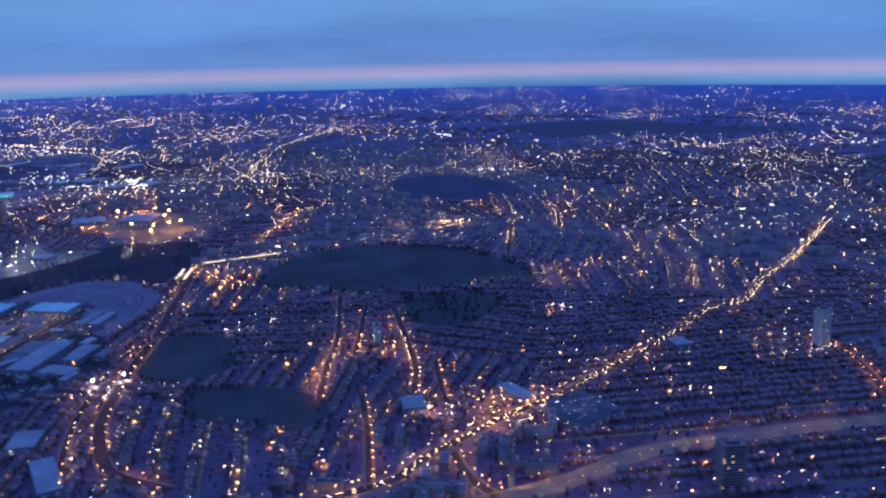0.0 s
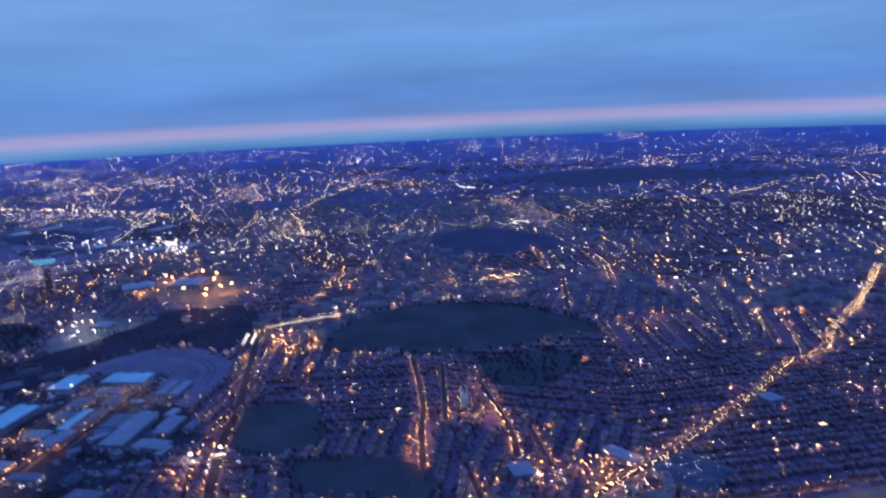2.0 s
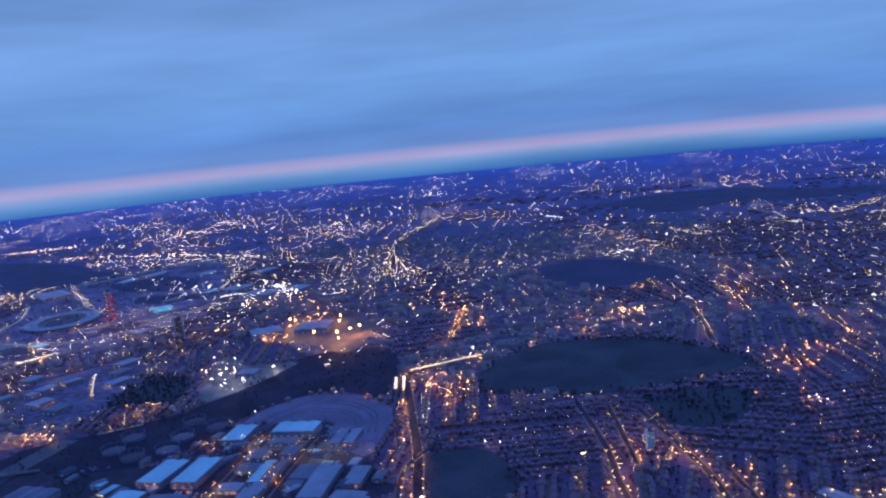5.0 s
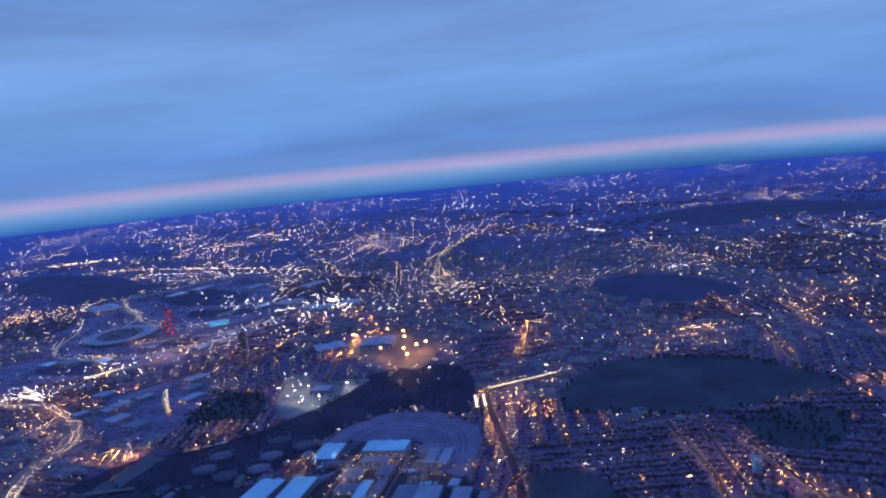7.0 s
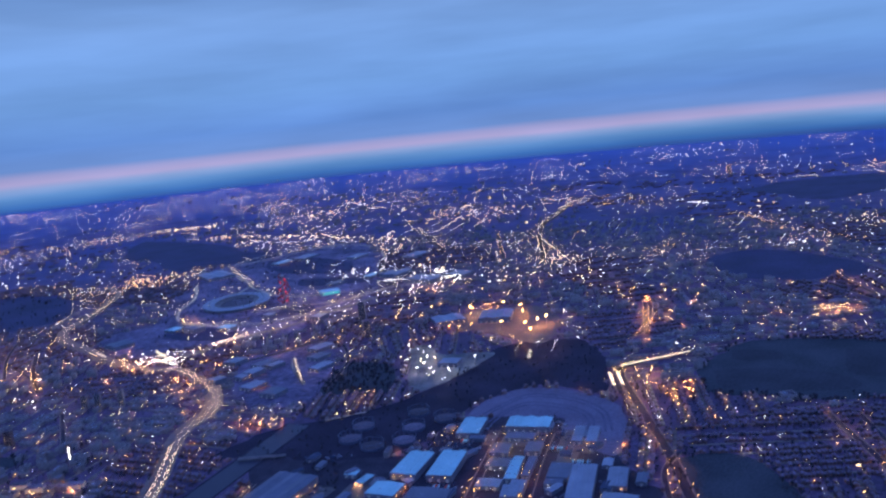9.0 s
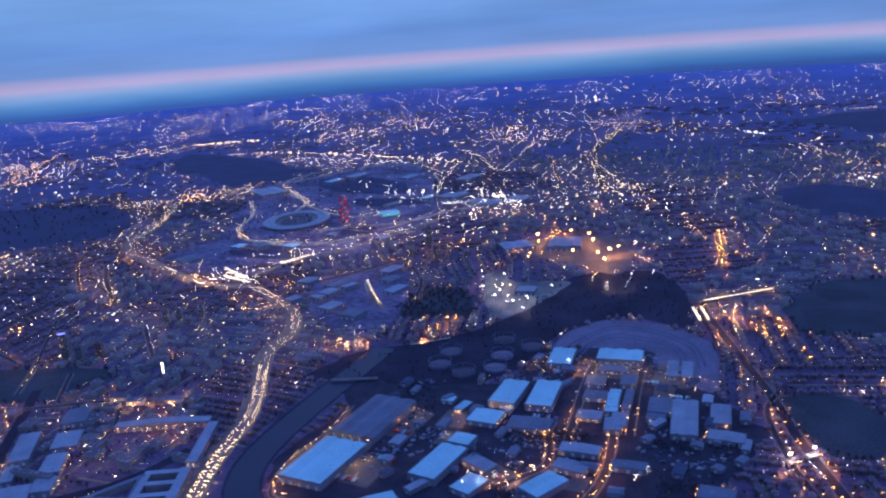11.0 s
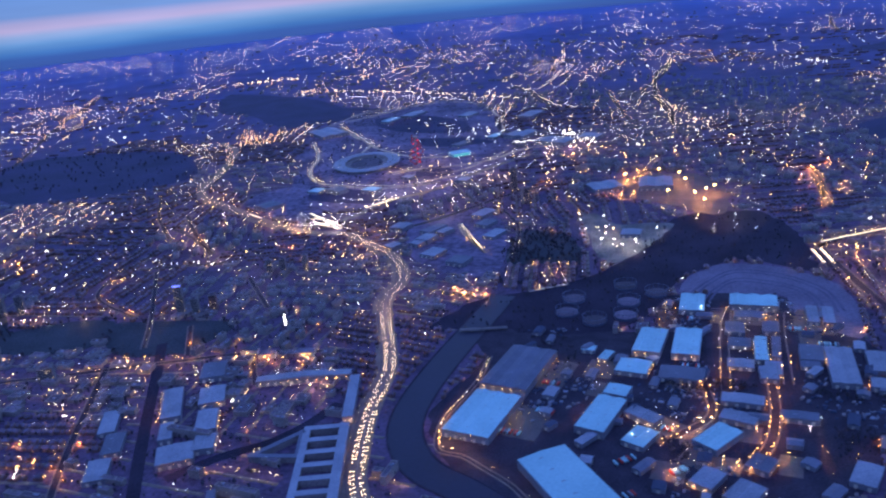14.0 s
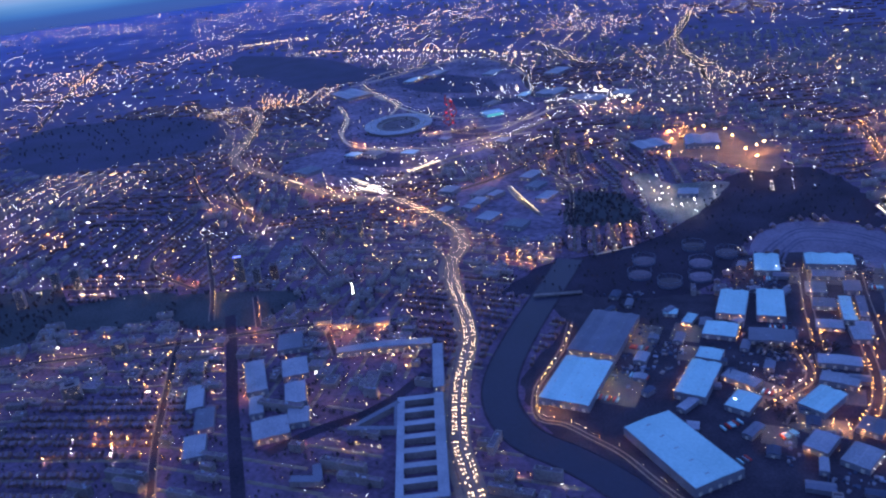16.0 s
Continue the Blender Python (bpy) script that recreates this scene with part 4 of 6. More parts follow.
# ---- sheds and warehouses ----
def warehouse(x, y, w, l, turn, h=5.5, roof=None, bays=2, doors=True, lamps="", tone=0, label="pale-roofed warehouse with loading doors"):
    """A shed: walls, a roof of shallow ridges with seams and rooflights, a parapet rim and roller doors."""
    t = radians(turn)
    e = empty("warehouse", pose(x, y, 0, 0, 0, turn), label, "warehouse", "warehouses of the estate")
    part("wall", box_bm((0, 0, 0, w, l, h)), CLADDING, e)
    roof = roof or SHEETROOF
    bw, rise = w / bays, 0.085 * w / bays if bays > 1 else 0.03 * w
    for b in range(bays):
        x0, x1 = -w / 2 + b * bw, -w / 2 + (b + 1) * bw
        xm, y0, y1 = (x0 + x1) / 2, -l / 2, l / 2
        v = [(x0, y0, h), (x1, y0, h), (x1, y1, h), (x0, y1, h), (xm, y0, h + rise + 0.1), (xm, y1, h + rise + 0.1),
             (x0, y0, h + 0.1), (x1, y0, h + 0.1), (x1, y1, h + 0.1), (x0, y1, h + 0.1)]
        f = [(6, 4, 5, 9), (4, 7, 8, 5), (0, 1, 7, 4, 6), (2, 3, 9, 5, 8), (0, 6, 9, 3), (1, 2, 8, 7), (0, 3, 2, 1)]
        r = link("roof", v, f, roof, e)
        n = max(3, int(l / 5))
        for k in range(n):  # standing seams across each slope
            yy = -l / 2 + (k + 0.5) * l / n
            if k % 3 == 1:
                vs = [(x0 + bw * 0.12, yy - 0.45, h + 0.16), (xm - bw * 0.06, yy - 0.45, h + rise * 0.9 + 0.16), (xm - bw * 0.06, yy + 0.45, h + rise * 0.9 + 0.16), (x0 + bw * 0.12, yy + 0.45, h + 0.16)]
                vs += [(p, q, s - 0.12) for p, q, s in vs]
                fs = [(0, 1, 2, 3), (0, 4, 5, 1), (1, 5, 6, 2), (2, 6, 7, 3), (3, 7, 4, 0)]
                link("rooflight", vs, fs, GREYROOF, r, "dull translucent rooflight strip")
        part("ridge_cap", box_bm((xm, 0, h + rise, 0.5, l + 0.1, 0.2)), roof, r)
    part("parapet", box_bm((-w / 2, 0, h - 0.2, 0.3, l + 0.3, 0.6), (w / 2, 0, h - 0.2, 0.3, l + 0.3, 0.6), (0, -l / 2, h - 0.2, w, 0.3, 0.6), (0, l / 2, h - 0.2, w, 0.3, 0.6)), CLADDING, e)
    if doors:
        n = max(2, int(w / 7))
        for k in range(n):
            xx = -w / 2 + (k + 0.5) * w / n
            part("roller_door", box_bm((xx, -l / 2 - 0.05, 0, 2.2, 0.3, 2.6), (xx, -l / 2 - 0.12, 2.6, 2.5, 0.45, 0.25)), SHUTTER, e)
    c, s = math.cos(t), math.sin(t)
    if lamps:
        n = max(2, int((w if lamps in "NS" else l) / 8))
        for k in range(n):
            u = (k + 0.5) / n - 0.5
            px, py = {"S": (u * w, -l / 2 - 1.0), "N": (u * w, l / 2 + 1.0), "E": (w / 2 + 1.0, u * l), "W": (-w / 2 - 1.0, u * l)}[lamps]
            lamp_head("wall_lamp", (px, py, h - 1.2), 0.24, 0.3, TONES[tone], e, "floodlight on the wall", 4)
    hw, hl = w / 2 + 2, l / 2 + 2
    KEEP_OUT.append([(x + c * a - s * b, y + s * a + c * b) for a, b in ((-hw, -hl), (hw, -hl), (hw, hl), (-hw, hl))])
    return e


PALE, GREY, DARK = SHEETROOF, GREYROOF, DARKROOF
SHEDS = [  # x, y, width, length, turn, height, roof, bays
    (-537, 445, 38, 75, 34, 7, PALE, 1), (-608, 528, 39, 64, -16, 6, PALE, 3), (-588, 603, 41, 73, -16, 6, DARK, 3), (-518, 532, 23, 50, -20, 6, PALE, 2),
    (-506, 569, 19, 17, -18, 5, PALE, 1), (-478, 656, 24, 47, -12, 6, PALE, 2), (-447, 654, 23, 51, -8, 6, PALE, 2), (-493, 611, 27, 24, -14, 4, PALE, 1),
    (-455, 600, 35, 21, -9, 4, DARK, 1), (-380, 743, 43, 26, -7, 6, PALE, 3), (-436, 741, 23, 40, -7, 5, PALE, 2),
]
SMALL = [
    (-437, 507, 20, 32, -40, 5, PALE, 2), (-490, 505, 18, 24, -30, 4, PALE, 1), (-487, 535, 27, 13, -38, 4, GREY, 1), (-448, 459, 16, 22, -33, 4, GREY, 1),
    (-413, 561, 31, 14, -11, 4, GREY, 1), (-419, 535, 26, 14, -22, 4, GREY, 1), (-331, 616, 21, 62, -6, 5, GREY, 2), (-302, 625, 16, 35, -7, 4, GREY, 1),
    (-303, 587, 28, 16, -15, 4, GREY, 1), (-333, 716, 10, 36, -7, 4, GREY, 1), (-320, 714, 10, 36, -7, 4, GREY, 1), (-352, 631, 15, 34, -7, 3, DARK, 1),
]
MORE = [
    (-388, 643, 11, 38, -5, 4, PALE, 1), (-388, 603, 14, 22, -3, 4, GREY, 1), (-531, 645, 12, 11, -11, 3, PALE, 1), (-516, 632, 9, 18, -23, 3, PALE, 1),
    (-876, 531, 17, 52, 26, 5, GREY, 1), (-857, 488, 11, 26, 24, 5, GREY, 1), (-833, 459, 28, 26, 26, 5, GREY, 1), (-846, 546, 22, 30, 23, 5, GREY, 1),
    (-831, 507, 17, 33, 22, 5, GREY, 1), (-817, 476, 17, 22, 18, 5, GREY, 1), (-454, 1174, 48, 50, -1, 7, GREY, 2), (-625, 1490, 66, 40, -28, 7, GREY, 2), (-700, 1560, 46, 40, -25, 7, GREY, 2), (-560, 1520, 40, 40, -20, 6, GREY, 1), (-526, 1167, 46, 40, 23, 6, GREY, 2),
]
LAST = [
    (-987, 1860, 34, 62, -20, 5, GREY, 1),
    (-1026, 1798, 25, 51, -20, 5, PALE, 1),
    (-847, 1823, 28, 51, -20, 4, GREY, 1),
    (-806, 1511, 20, 36, -32, 4, DARK, 1),
    (-699, 1783, 34, 67, -20, 5, GREY, 1),
    (-687, 1575, 26, 48, -20, 6, GREY, 1),
    (-748, 1570, 20, 38, -20, 4, PALE, 1),
    (-894, 1191, 27, 21, -20, 6, PALE, 1),
    (-955, 1198, 33, 22, -32, 6, DARK, 1),
    (-991, 1202, 23, 23, -20, 4, PALE, 1),
    (-852, 1270, 19, 19, -20, 4, GREY, 1),
    (-1040, 1119, 32, 33, -32, 6, DARK, 1),
    (-751, 1233, 21, 24, -20, 6, GREY, 1),
    (-795, 999, 22, 25, -20, 6, GREY, 1),
    (-748, 949, 19, 25, -20, 6, GREY, 1),
    (-730, 978, 14, 23, -32, 5, GREY, 1),
    (-786, 921, 16, 19, -32, 6, GREY, 1),
    (-387, 717, 27, 15, -8, 3, DARK, 1),
    (-403, 689, 17, 22, -8, 3, DARK, 1),
    (-373, 689, 14, 22, -8, 4, DARK, 1),
    (-403, 659, 19, 17, -8, 3, DARK, 1),
    (-387, 651, 10, 35, -8, 4, PALE, 1),
    (-375, 649, 7, 39, -8, 4, DARK, 1),
    (-407, 620, 21, 15, -8, 3, GREY, 1),
    (-383, 611, 13, 23, -8, 4, GREY, 1),
    (-349, 639, 18, 28, -8, 4, DARK, 1),
    (-377, 539, 26, 11, -8, 4, DARK, 1),
    (-916, 500, 14, 36, 24, 4, GREY, 1), (-893, 470, 15, 30, 23, 4, DARK, 1), (-884, 435, 17, 29, 23, 4, GREY, 1), (-867, 590, 22, 30, 20, 5, DARK, 1),
    (-690, 1052, 20, 34, -25, 5, GREY, 1), (-748, 990, 18, 36, -30, 4, DARK, 1), (-752, 940, 16, 34, -28, 5, GREY, 1), (-728, 898, 22, 28, -25, 4, GREY, 1),
    (-690, 868, 24, 24, -20, 5, DARK, 1), (-662, 965, 18, 32, -25, 4, GREY, 1), (-680, 1010, 20, 26, -25, 4, DARK, 1),
    (-491, 955, 24, 22, -7, 5, GREY, 1), (-1139, 1680, 62, 90, 42, 6, GREY, 2), (47, 533, 13, 30, 36, 4, GREY, 1),
    (-25, 514, 16, 20, 12, 5, GREY, 1), (188, 623, 15, 17, 16, 5, GREY, 1), (-235, 425, 14, 44, 32, 4, GREY, 1), (-270, 470, 18, 24, 10, 4, GREY, 1), (-320, 505, 24, 16, -15, 4, DARK, 1), (-350, 470, 16, 26, -25, 4, GREY, 1),
    (-776, 582, 84, 10, 12, 5, GREY, 1), (-722, 551, 9, 70, 12, 5, GREY, 1), (-412, 478, 16, 18, -30, 4, DARK, 1), (-427, 445, 18, 24, -35, 4, GREY, 1),
]
warehouse(88, 502, 42, 40, 38, 4, DECKROOF, 2, True, "W", 2, "Wide store with a dark car park on its roof")
for k in range(26):
    LAMPS[2].append((88 + (k % 7 - 3) * 4.4 - (k // 7 - 1.5) * 5.5 + rng.normal(0, 0.5), 502 + (k % 7 - 3) * 3.4 + (k // 7 - 1.5) * 7 + rng.normal(0, 0.5), 6.6, rng.uniform(0.35, 0.7)))
for k, (x, y, w, l, turn, h, roof, bays) in enumerate(SHEDS + SMALL + MORE + LAST):
    kind = {PALE: "pale sheet roof", GREY: "grey sheet roof", DARK: "dark blue sheet roof"}[roof]
    size = "Long" if max(w, l) > 45 else "Small" if max(w, l) < 20 else "Mid-sized"
    warehouse(x, y, w, l, turn, h, roof, bays, True, ("E", "S", "S", "E", "N", "", "S", "W")[k * 5 % 8] if k != 0 else "", (0, 0, 1, 0, 2, 0)[k % 6], f"{size} warehouse with a {kind} and roller doors")


# ---- street lamps, things of their own where the camera passes nearest ----
def street_lamp(x, y, turn, colour, h=4.2, r=0.3):
    e = empty("street_lamp", pose(x, y, 0, 0, 0, math.degrees(turn)), ("Street lamp with an orange sodium head", "Street lamp with a warm white head", "Street lamp with a cold white head")[colour], "street lamp", "street lamps")
    part("pole", tube_bm(0.09, 0.05, h, 6), STEEL, e)
    part("arm", box_bm((0, 0.5, h - 0.05, 0.08, 1.1, 0.08)), STEEL, e)
    lamp_head("lamp_head", (0, 1.0, h - 0.2), r, r * 1.4, TONES[colour], e, "glowing lamp head", 6)
    return e


patterns = [street_lamp(0, -3000, 0, c) for c in range(3)]
used = [False] * 3
for x, y, a, c in NEAR_LAMPS:
    m = pose(x, y, 0.2, 0, 0, math.degrees(a))
    if used[c]:
        copy_thing(patterns[c], m)
    else:
        patterns[c].matrix_basis, used[c] = m, True


# ---- cars on the trunk road ----
def car():
    e = empty("car", pose(0, -3000, 0), "Small car with its headlights on in slow traffic", "car", "cars on the trunk road")
    v = [(-1.05, -0.42, 0.12), (1.05, -0.42, 0.12), (1.05, 0.42, 0.12), (-1.05, 0.42, 0.12), (-1.05, -0.42, 0.4), (1.05, -0.4, 0.36), (1.05, 0.4, 0.36), (-1.05, 0.42, 0.4),
         (-0.85, -0.34, 0.7), (0.2, -0.34, 0.7), (0.2, 0.34, 0.7), (-0.85, 0.34, 0.7), (0.55, -0.4, 0.42), (0.55, 0.4, 0.42)]
    f = [(3, 2, 1, 0), (0, 1, 5, 12, 4), (2, 3, 7, 13, 6), (1, 2, 6, 5), (3, 0, 4, 7), (4, 12, 9, 8), (13, 7, 11, 10), (8, 9, 10, 11), (4, 8, 11, 7), (12, 13, 10, 9), (12, 5, 6, 13)]
    link("body", v, f, CARPAINT, e)
    for s in (-0.28, 0.28):
        bm = bmesh.new()
        bmesh.ops.create_icosphere(bm, subdivisions=1, radius=0.29, matrix=Matrix.Translation((1.08, s, 0.38)))
        part("headlight", bm, HEADLIGHT, e)
        part("tail_light", box_bm((-1.07, s, 0.3, 0.06, 0.16, 0.1)), TAILLIGHT, e)
    for wx in (-0.65, 0.65):
        for wy in (-0.4, 0.4):
            bm = bmesh.new()
            bmesh.ops.create_cone(bm, cap_ends=True, segments=8, radius1=0.17, radius2=0.17, depth=0.14, matrix=Matrix.Translation((wx, wy, 0.17)) @ pose(0, 0, 0, 90))
            part("wheel", bm, ASPHALT, e)
    return e


first = car()
placed = 0
spots = []
for off in (-4.6, -2.4, 2.4, 4.6):
    for x, y, a in beside(motorway[0], motorway[1], motorway[2], 5.0, off, 1.4):
        spots.append((y, x, a + math.pi, off))
spots.sort()
for y, x, a, off in spots:
    if rng.random() < 0.12:
        continue
    if placed < 170:
        m = pose(x, y, 0.27, 0, 0, math.degrees(a))
        if placed:
            copy_thing(first, m)
        else:
            first.matrix_basis = m
        placed += 1
    else:
        if y < 985 or rng.random() < 0.3:
            CAR_LAMPS.append((x, y, 0.8, rng.uniform(0.6, 1.1) * (1.0 if y < 720 else 0.62 if y < 985 else 0.4)))


# ---- things in the estate yards ----
def trailer(x, y, turn, mat, label):
    e = empty("lorry_trailer", pose(x, y, 0.1, 0, 0, turn), label, "trailer", "parked trailers")
    part("box", box_bm((0, 0, 0.55, 1.2, 5.6, 1.35), bevel=0.05), mat, e)
    part("chassis", box_bm((0, 0, 0.35, 0.9, 5.4, 0.2)), STEEL, e)
    for yy in (-2.1, -1.4, 2.0):
        bm = bmesh.new()
        bmesh.ops.create_cone(bm, cap_ends=True, segments=8, radius1=0.26, radius2=0.26, depth=1.15, matrix=Matrix.Translation((0, yy, 0.26)) @ pose(0, 0, 0, 0, 90))
        part("axle", bm, ASPHALT, e)
    return e


YARDS = [(-585, 510, -16, 9), (-560, 585, -16, 8), (-560, 540, -20, 7), (-478, 622, -12, 6), (-447, 618, -8, 8), (-380, 722, -7, 10), (-436, 712, -7, 6), (-500, 480, 34, 8), (-465, 470, 34, 6),
         (-470, 520, -30, 6), (-350, 690, -7, 8), (-330, 660, -7, 8), (-500, 440, 34, 9)]
trailers = [trailer(0, -3000 - k, 0, mm, lb) for k, (mm, lb) in enumerate(((SHEETROOF, "White box trailer parked in a yard"), (CLADDING, "Grey box trailer parked in a yard"), (REDSTEEL, "Red box trailer parked in a yard")))]
seen = [False] * 3
for x, y, turn, n in YARDS:
    c, s = math.cos(radians(turn)), math.sin(radians(turn))
    for k in range(n):
        if rng.random() < 0.2:
            continue
        i = int(rng.choice([0, 0, 1, 2]))
        u = (k - n / 2) * 2.1 + rng.normal(0, 0.15)
        m = pose(x + c * u, y + s * u, 0.1, 0, 0, turn + rng.normal(0, 2))
        if seen[i]:
            copy_thing(trailers[i], m)
        else:
            trailers[i].matrix_basis, seen[i] = m, True

ESTATE = [(-640, 690), (-560, 690), (-480, 690), (-455, 765), (-350, 755), (-300, 670), (-265, 600), (-290, 540), (-370, 430), (-450, 400), (-470, 430), (-570, 500), (-620, 560), (-625, 640)]


def workshop(x, y, w, l, h, turn, mat):
    e = empty("workshop", pose(x, y, 0.1, 0, 0, turn), "Small workshop with a low pitched sheet roof", "workshop", "small workshops")
    part("wall", box_bm((0, 0, 0, w, l, h)), CLADDING, e)
    o, r = 0.3, 0.12 * w
    v = [(-w / 2 - o, -l / 2 - o, h), (w / 2 + o, -l / 2 - o, h), (w / 2 + o, l / 2 + o, h), (-w / 2 - o, l / 2 + o, h), (0, -l / 2 - o, h + r), (0, l / 2 + o, h + r)]
    link("roof", v, [(0, 4, 5, 3), (1, 2, 5, 4), (0, 1, 4), (2, 3, 5), (0, 3, 2, 1)], mat, e)
    part("door", box_bm((0, -l / 2 - 0.05, 0, 1.8, 0.3, 2)), SHUTTER, e)


made = []
while len(made) < 58:
    x, y = rng.uniform(-640, -265), rng.uniform(400, 765)
    w, l = rng.uniform(5, 10), rng.uniform(7, 18)
    px, py = np.array([x]), np.array([y])
    if not inside(px, py, ESTATE)[0] or any(inside(px, py, k)[0] for k in KEEP_OUT[-60:] if len(k) == 4):
        made.append(None) if rng.random() < 0.004 else None
        continue
    if min(np.hypot(p[:, 0] - x, p[:, 1] - y).min() - h for p, h in WAYS) < 5 or any(m and math.hypot(m[0] - x, m[1] - y) < 19 for m in made):
        made.append(None) if rng.random() < 0.004 else None
        continue
    corners = [(x + a, y + b) for a in (-7, 0, 7) for b in (-8, 0, 8)]
    if any(inside(np.array([a]), np.array([b]), k)[0] for a, b in corners for k in KEEP_OUT[-60:] if len(k) == 4):
        continue
    workshop(x, y, w, l, rng.uniform(2.6, 4), rng.choice([-10, -16, -38, 80]), [GREYROOF, DARKROOF, DECKROOF, DARKROOF][int(rng.integers(0, 4))])
    made.append((x, y))

# crates, skips, vans and pallets that fill the yards
cx, cy = rng.uniform(-640, -265, 4200), rng.uniform(400, 765, 4200)
ok = inside(cx, cy, ESTATE)
for poly in KEEP_OUT:
    if len(poly) == 4:
        ok &= ~inside(cx, cy, poly)
for p, half in WAYS:
    ok &= np.hypot(cx[:, None] - p[None, :, 0], cy[:, None] - p[None, :, 1]).min(1) > half
for m in made:
    if m:
        ok &= np.hypot(cx - m[0], cy - m[1]) > 10
ok &= np.sin(cx / 19.0) + np.cos(cy / 23.0) > 0.35
cx, cy = cx[ok], cy[ok]
n = len(cx)
KV = [(a, b, e) for e in (0, 1) for a, b in ((-.5, -.5), (.5, -.5), (.5, .5), (-.5, .5))] + [(-.4, -.4, 1.08), (.4, -.4, 1.08), (.4, .4, 1.08), (-.4, .4, 1.08)]
KF = [(0, 1, 5, 4), (1, 2, 6, 5), (2, 3, 7, 6), (3, 0, 4, 7), (4, 5, 9, 8), (5, 6, 10, 9), (6, 7, 11, 10), (7, 4, 8, 11), (8, 9, 10, 11)]
swarm("yard_clutter", KV, KF, [0] * 9, np.stack([cx, cy, np.full(n, 0.08), rng.choice([-0.2, -0.6, 1.3], n), rng.uniform(0.6, 2.6, n), rng.uniform(0.6, 4.5, n), rng.uniform(0.5, 1.6, n), rng.choice([0, 1, 2, 3], n, p=[.12, .45, .3, .13])], 1),
      [GREYROOF, DECKROOF, CLADDING, CONCRETE], "crates, skips and vans in the yards", "yard goods")

# ---- landmarks ----
def gas_holder(x, y, r, h):
    e = empty("gas_holder", pose(x, y, 0), "Sunken round gas holder with a pale domed lid", "gas holder", "gas holders")
    part("tank", tube_bm(r, r, h, 32), DARKROOF, e)
    bm = bmesh.new()
    bmesh.ops.create_uvsphere(bm, u_segments=32, v_segments=10, radius=1, matrix=Matrix.Translation((0, 0, h)) @ Matrix.Diagonal((r * 0.97, r * 0.97, r * 0.1, 1)))
    bmesh.ops.delete(bm, geom=[w for w in bm.verts if w.co.z < h - 0.01], context="VERTS")
    part("lid", bm, FLATROOF, e)
    for k in range(14):
        a = 2 * math.pi * k / 14
        part("guide_column", box_bm((math.cos(a) * (r + 0.4), math.sin(a) * (r + 0.4), 0, 0.3, 0.3, 7)), DARKROOF, e)
    bm = bmesh.new()
    prev = None
    for k in range(33):
        a = 2 * math.pi * k / 32
        vs = [bm.verts.new((math.cos(a) * (r + d), math.sin(a) * (r + d), z)) for d, z in ((0.2, 6.7), (0.6, 6.7), (0.6, 7), (0.2, 7))]
        if prev:
            for i in range(4):
                bm.faces.new((prev[i], prev[(i + 1) % 4], vs[(i + 1) % 4], vs[i]))
        prev = vs
    part("top_ring", bm, DARKROOF, e)


for x, y in [(-499, 790), (-496, 749), (-499, 717), (-550, 757), (-555, 724), (-528, 705), (-468, 772)]:
    gas_holder(x, y, 11, 2.2)


def stadium(x, y, ra, rb, turn):
    e = empty("stadium", pose(x, y, 0, 0, 0, turn), "Oval stadium with a pale ring roof and dark bowl", "stadium")
    n = 56

    def ring(name, prof, mat, label=""):
        bm = bmesh.new()
        rows = []
        for k in range(n):
            a = 2 * math.pi * k / n
            rows.append([bm.verts.new((math.cos(a) * (ra + d), math.sin(a) * (rb + d), z)) for d, z in prof])
        for k in range(n):
            p, q = rows[k], rows[(k + 1) % n]
            for i in range(len(prof) - 1):
                bm.faces.new((p[i], q[i], q[i + 1], p[i + 1]))
        part(name, bm, mat, e, label)

    ring("stand", [(0, 0), (0, 4), (-4, 4.5), (-30, 2), (-30, 0)], CONCRETE)
    ring("roof", [(2, 5), (-2, 6), (-20, 5.4), (-20, 5), (-2, 5.5), (2, 5)], GREYROOF, "pale membrane ring roof")
    bm = bmesh.new()
    bmesh.ops.create_circle(bm, cap_ends=True, segments=48, radius=1, matrix=Matrix.Translation((0, 0, 0.6)) @ Matrix.Diagonal((ra - 30, rb - 30, 1, 1)))
    part("pitch", bm, FLATROOF, e, "covered grey pitch")
    for k in range(28):
        a = 2 * math.pi * k / 28
        c = math.cos(a) * (ra - 10), math.sin(a) * (rb - 10)
        part("lighting_truss", box_bm((c[0], c[1], 5, 0.9, 0.9, 4)), STEEL, e)
    KEEP_OUT.append([(x + math.cos(q) * 75, y + math.sin(q) * 85) for q in np.linspace(0, 2 * math.pi, 20)[:-1]])


stadium(-961, 1386, 60, 76, 14)


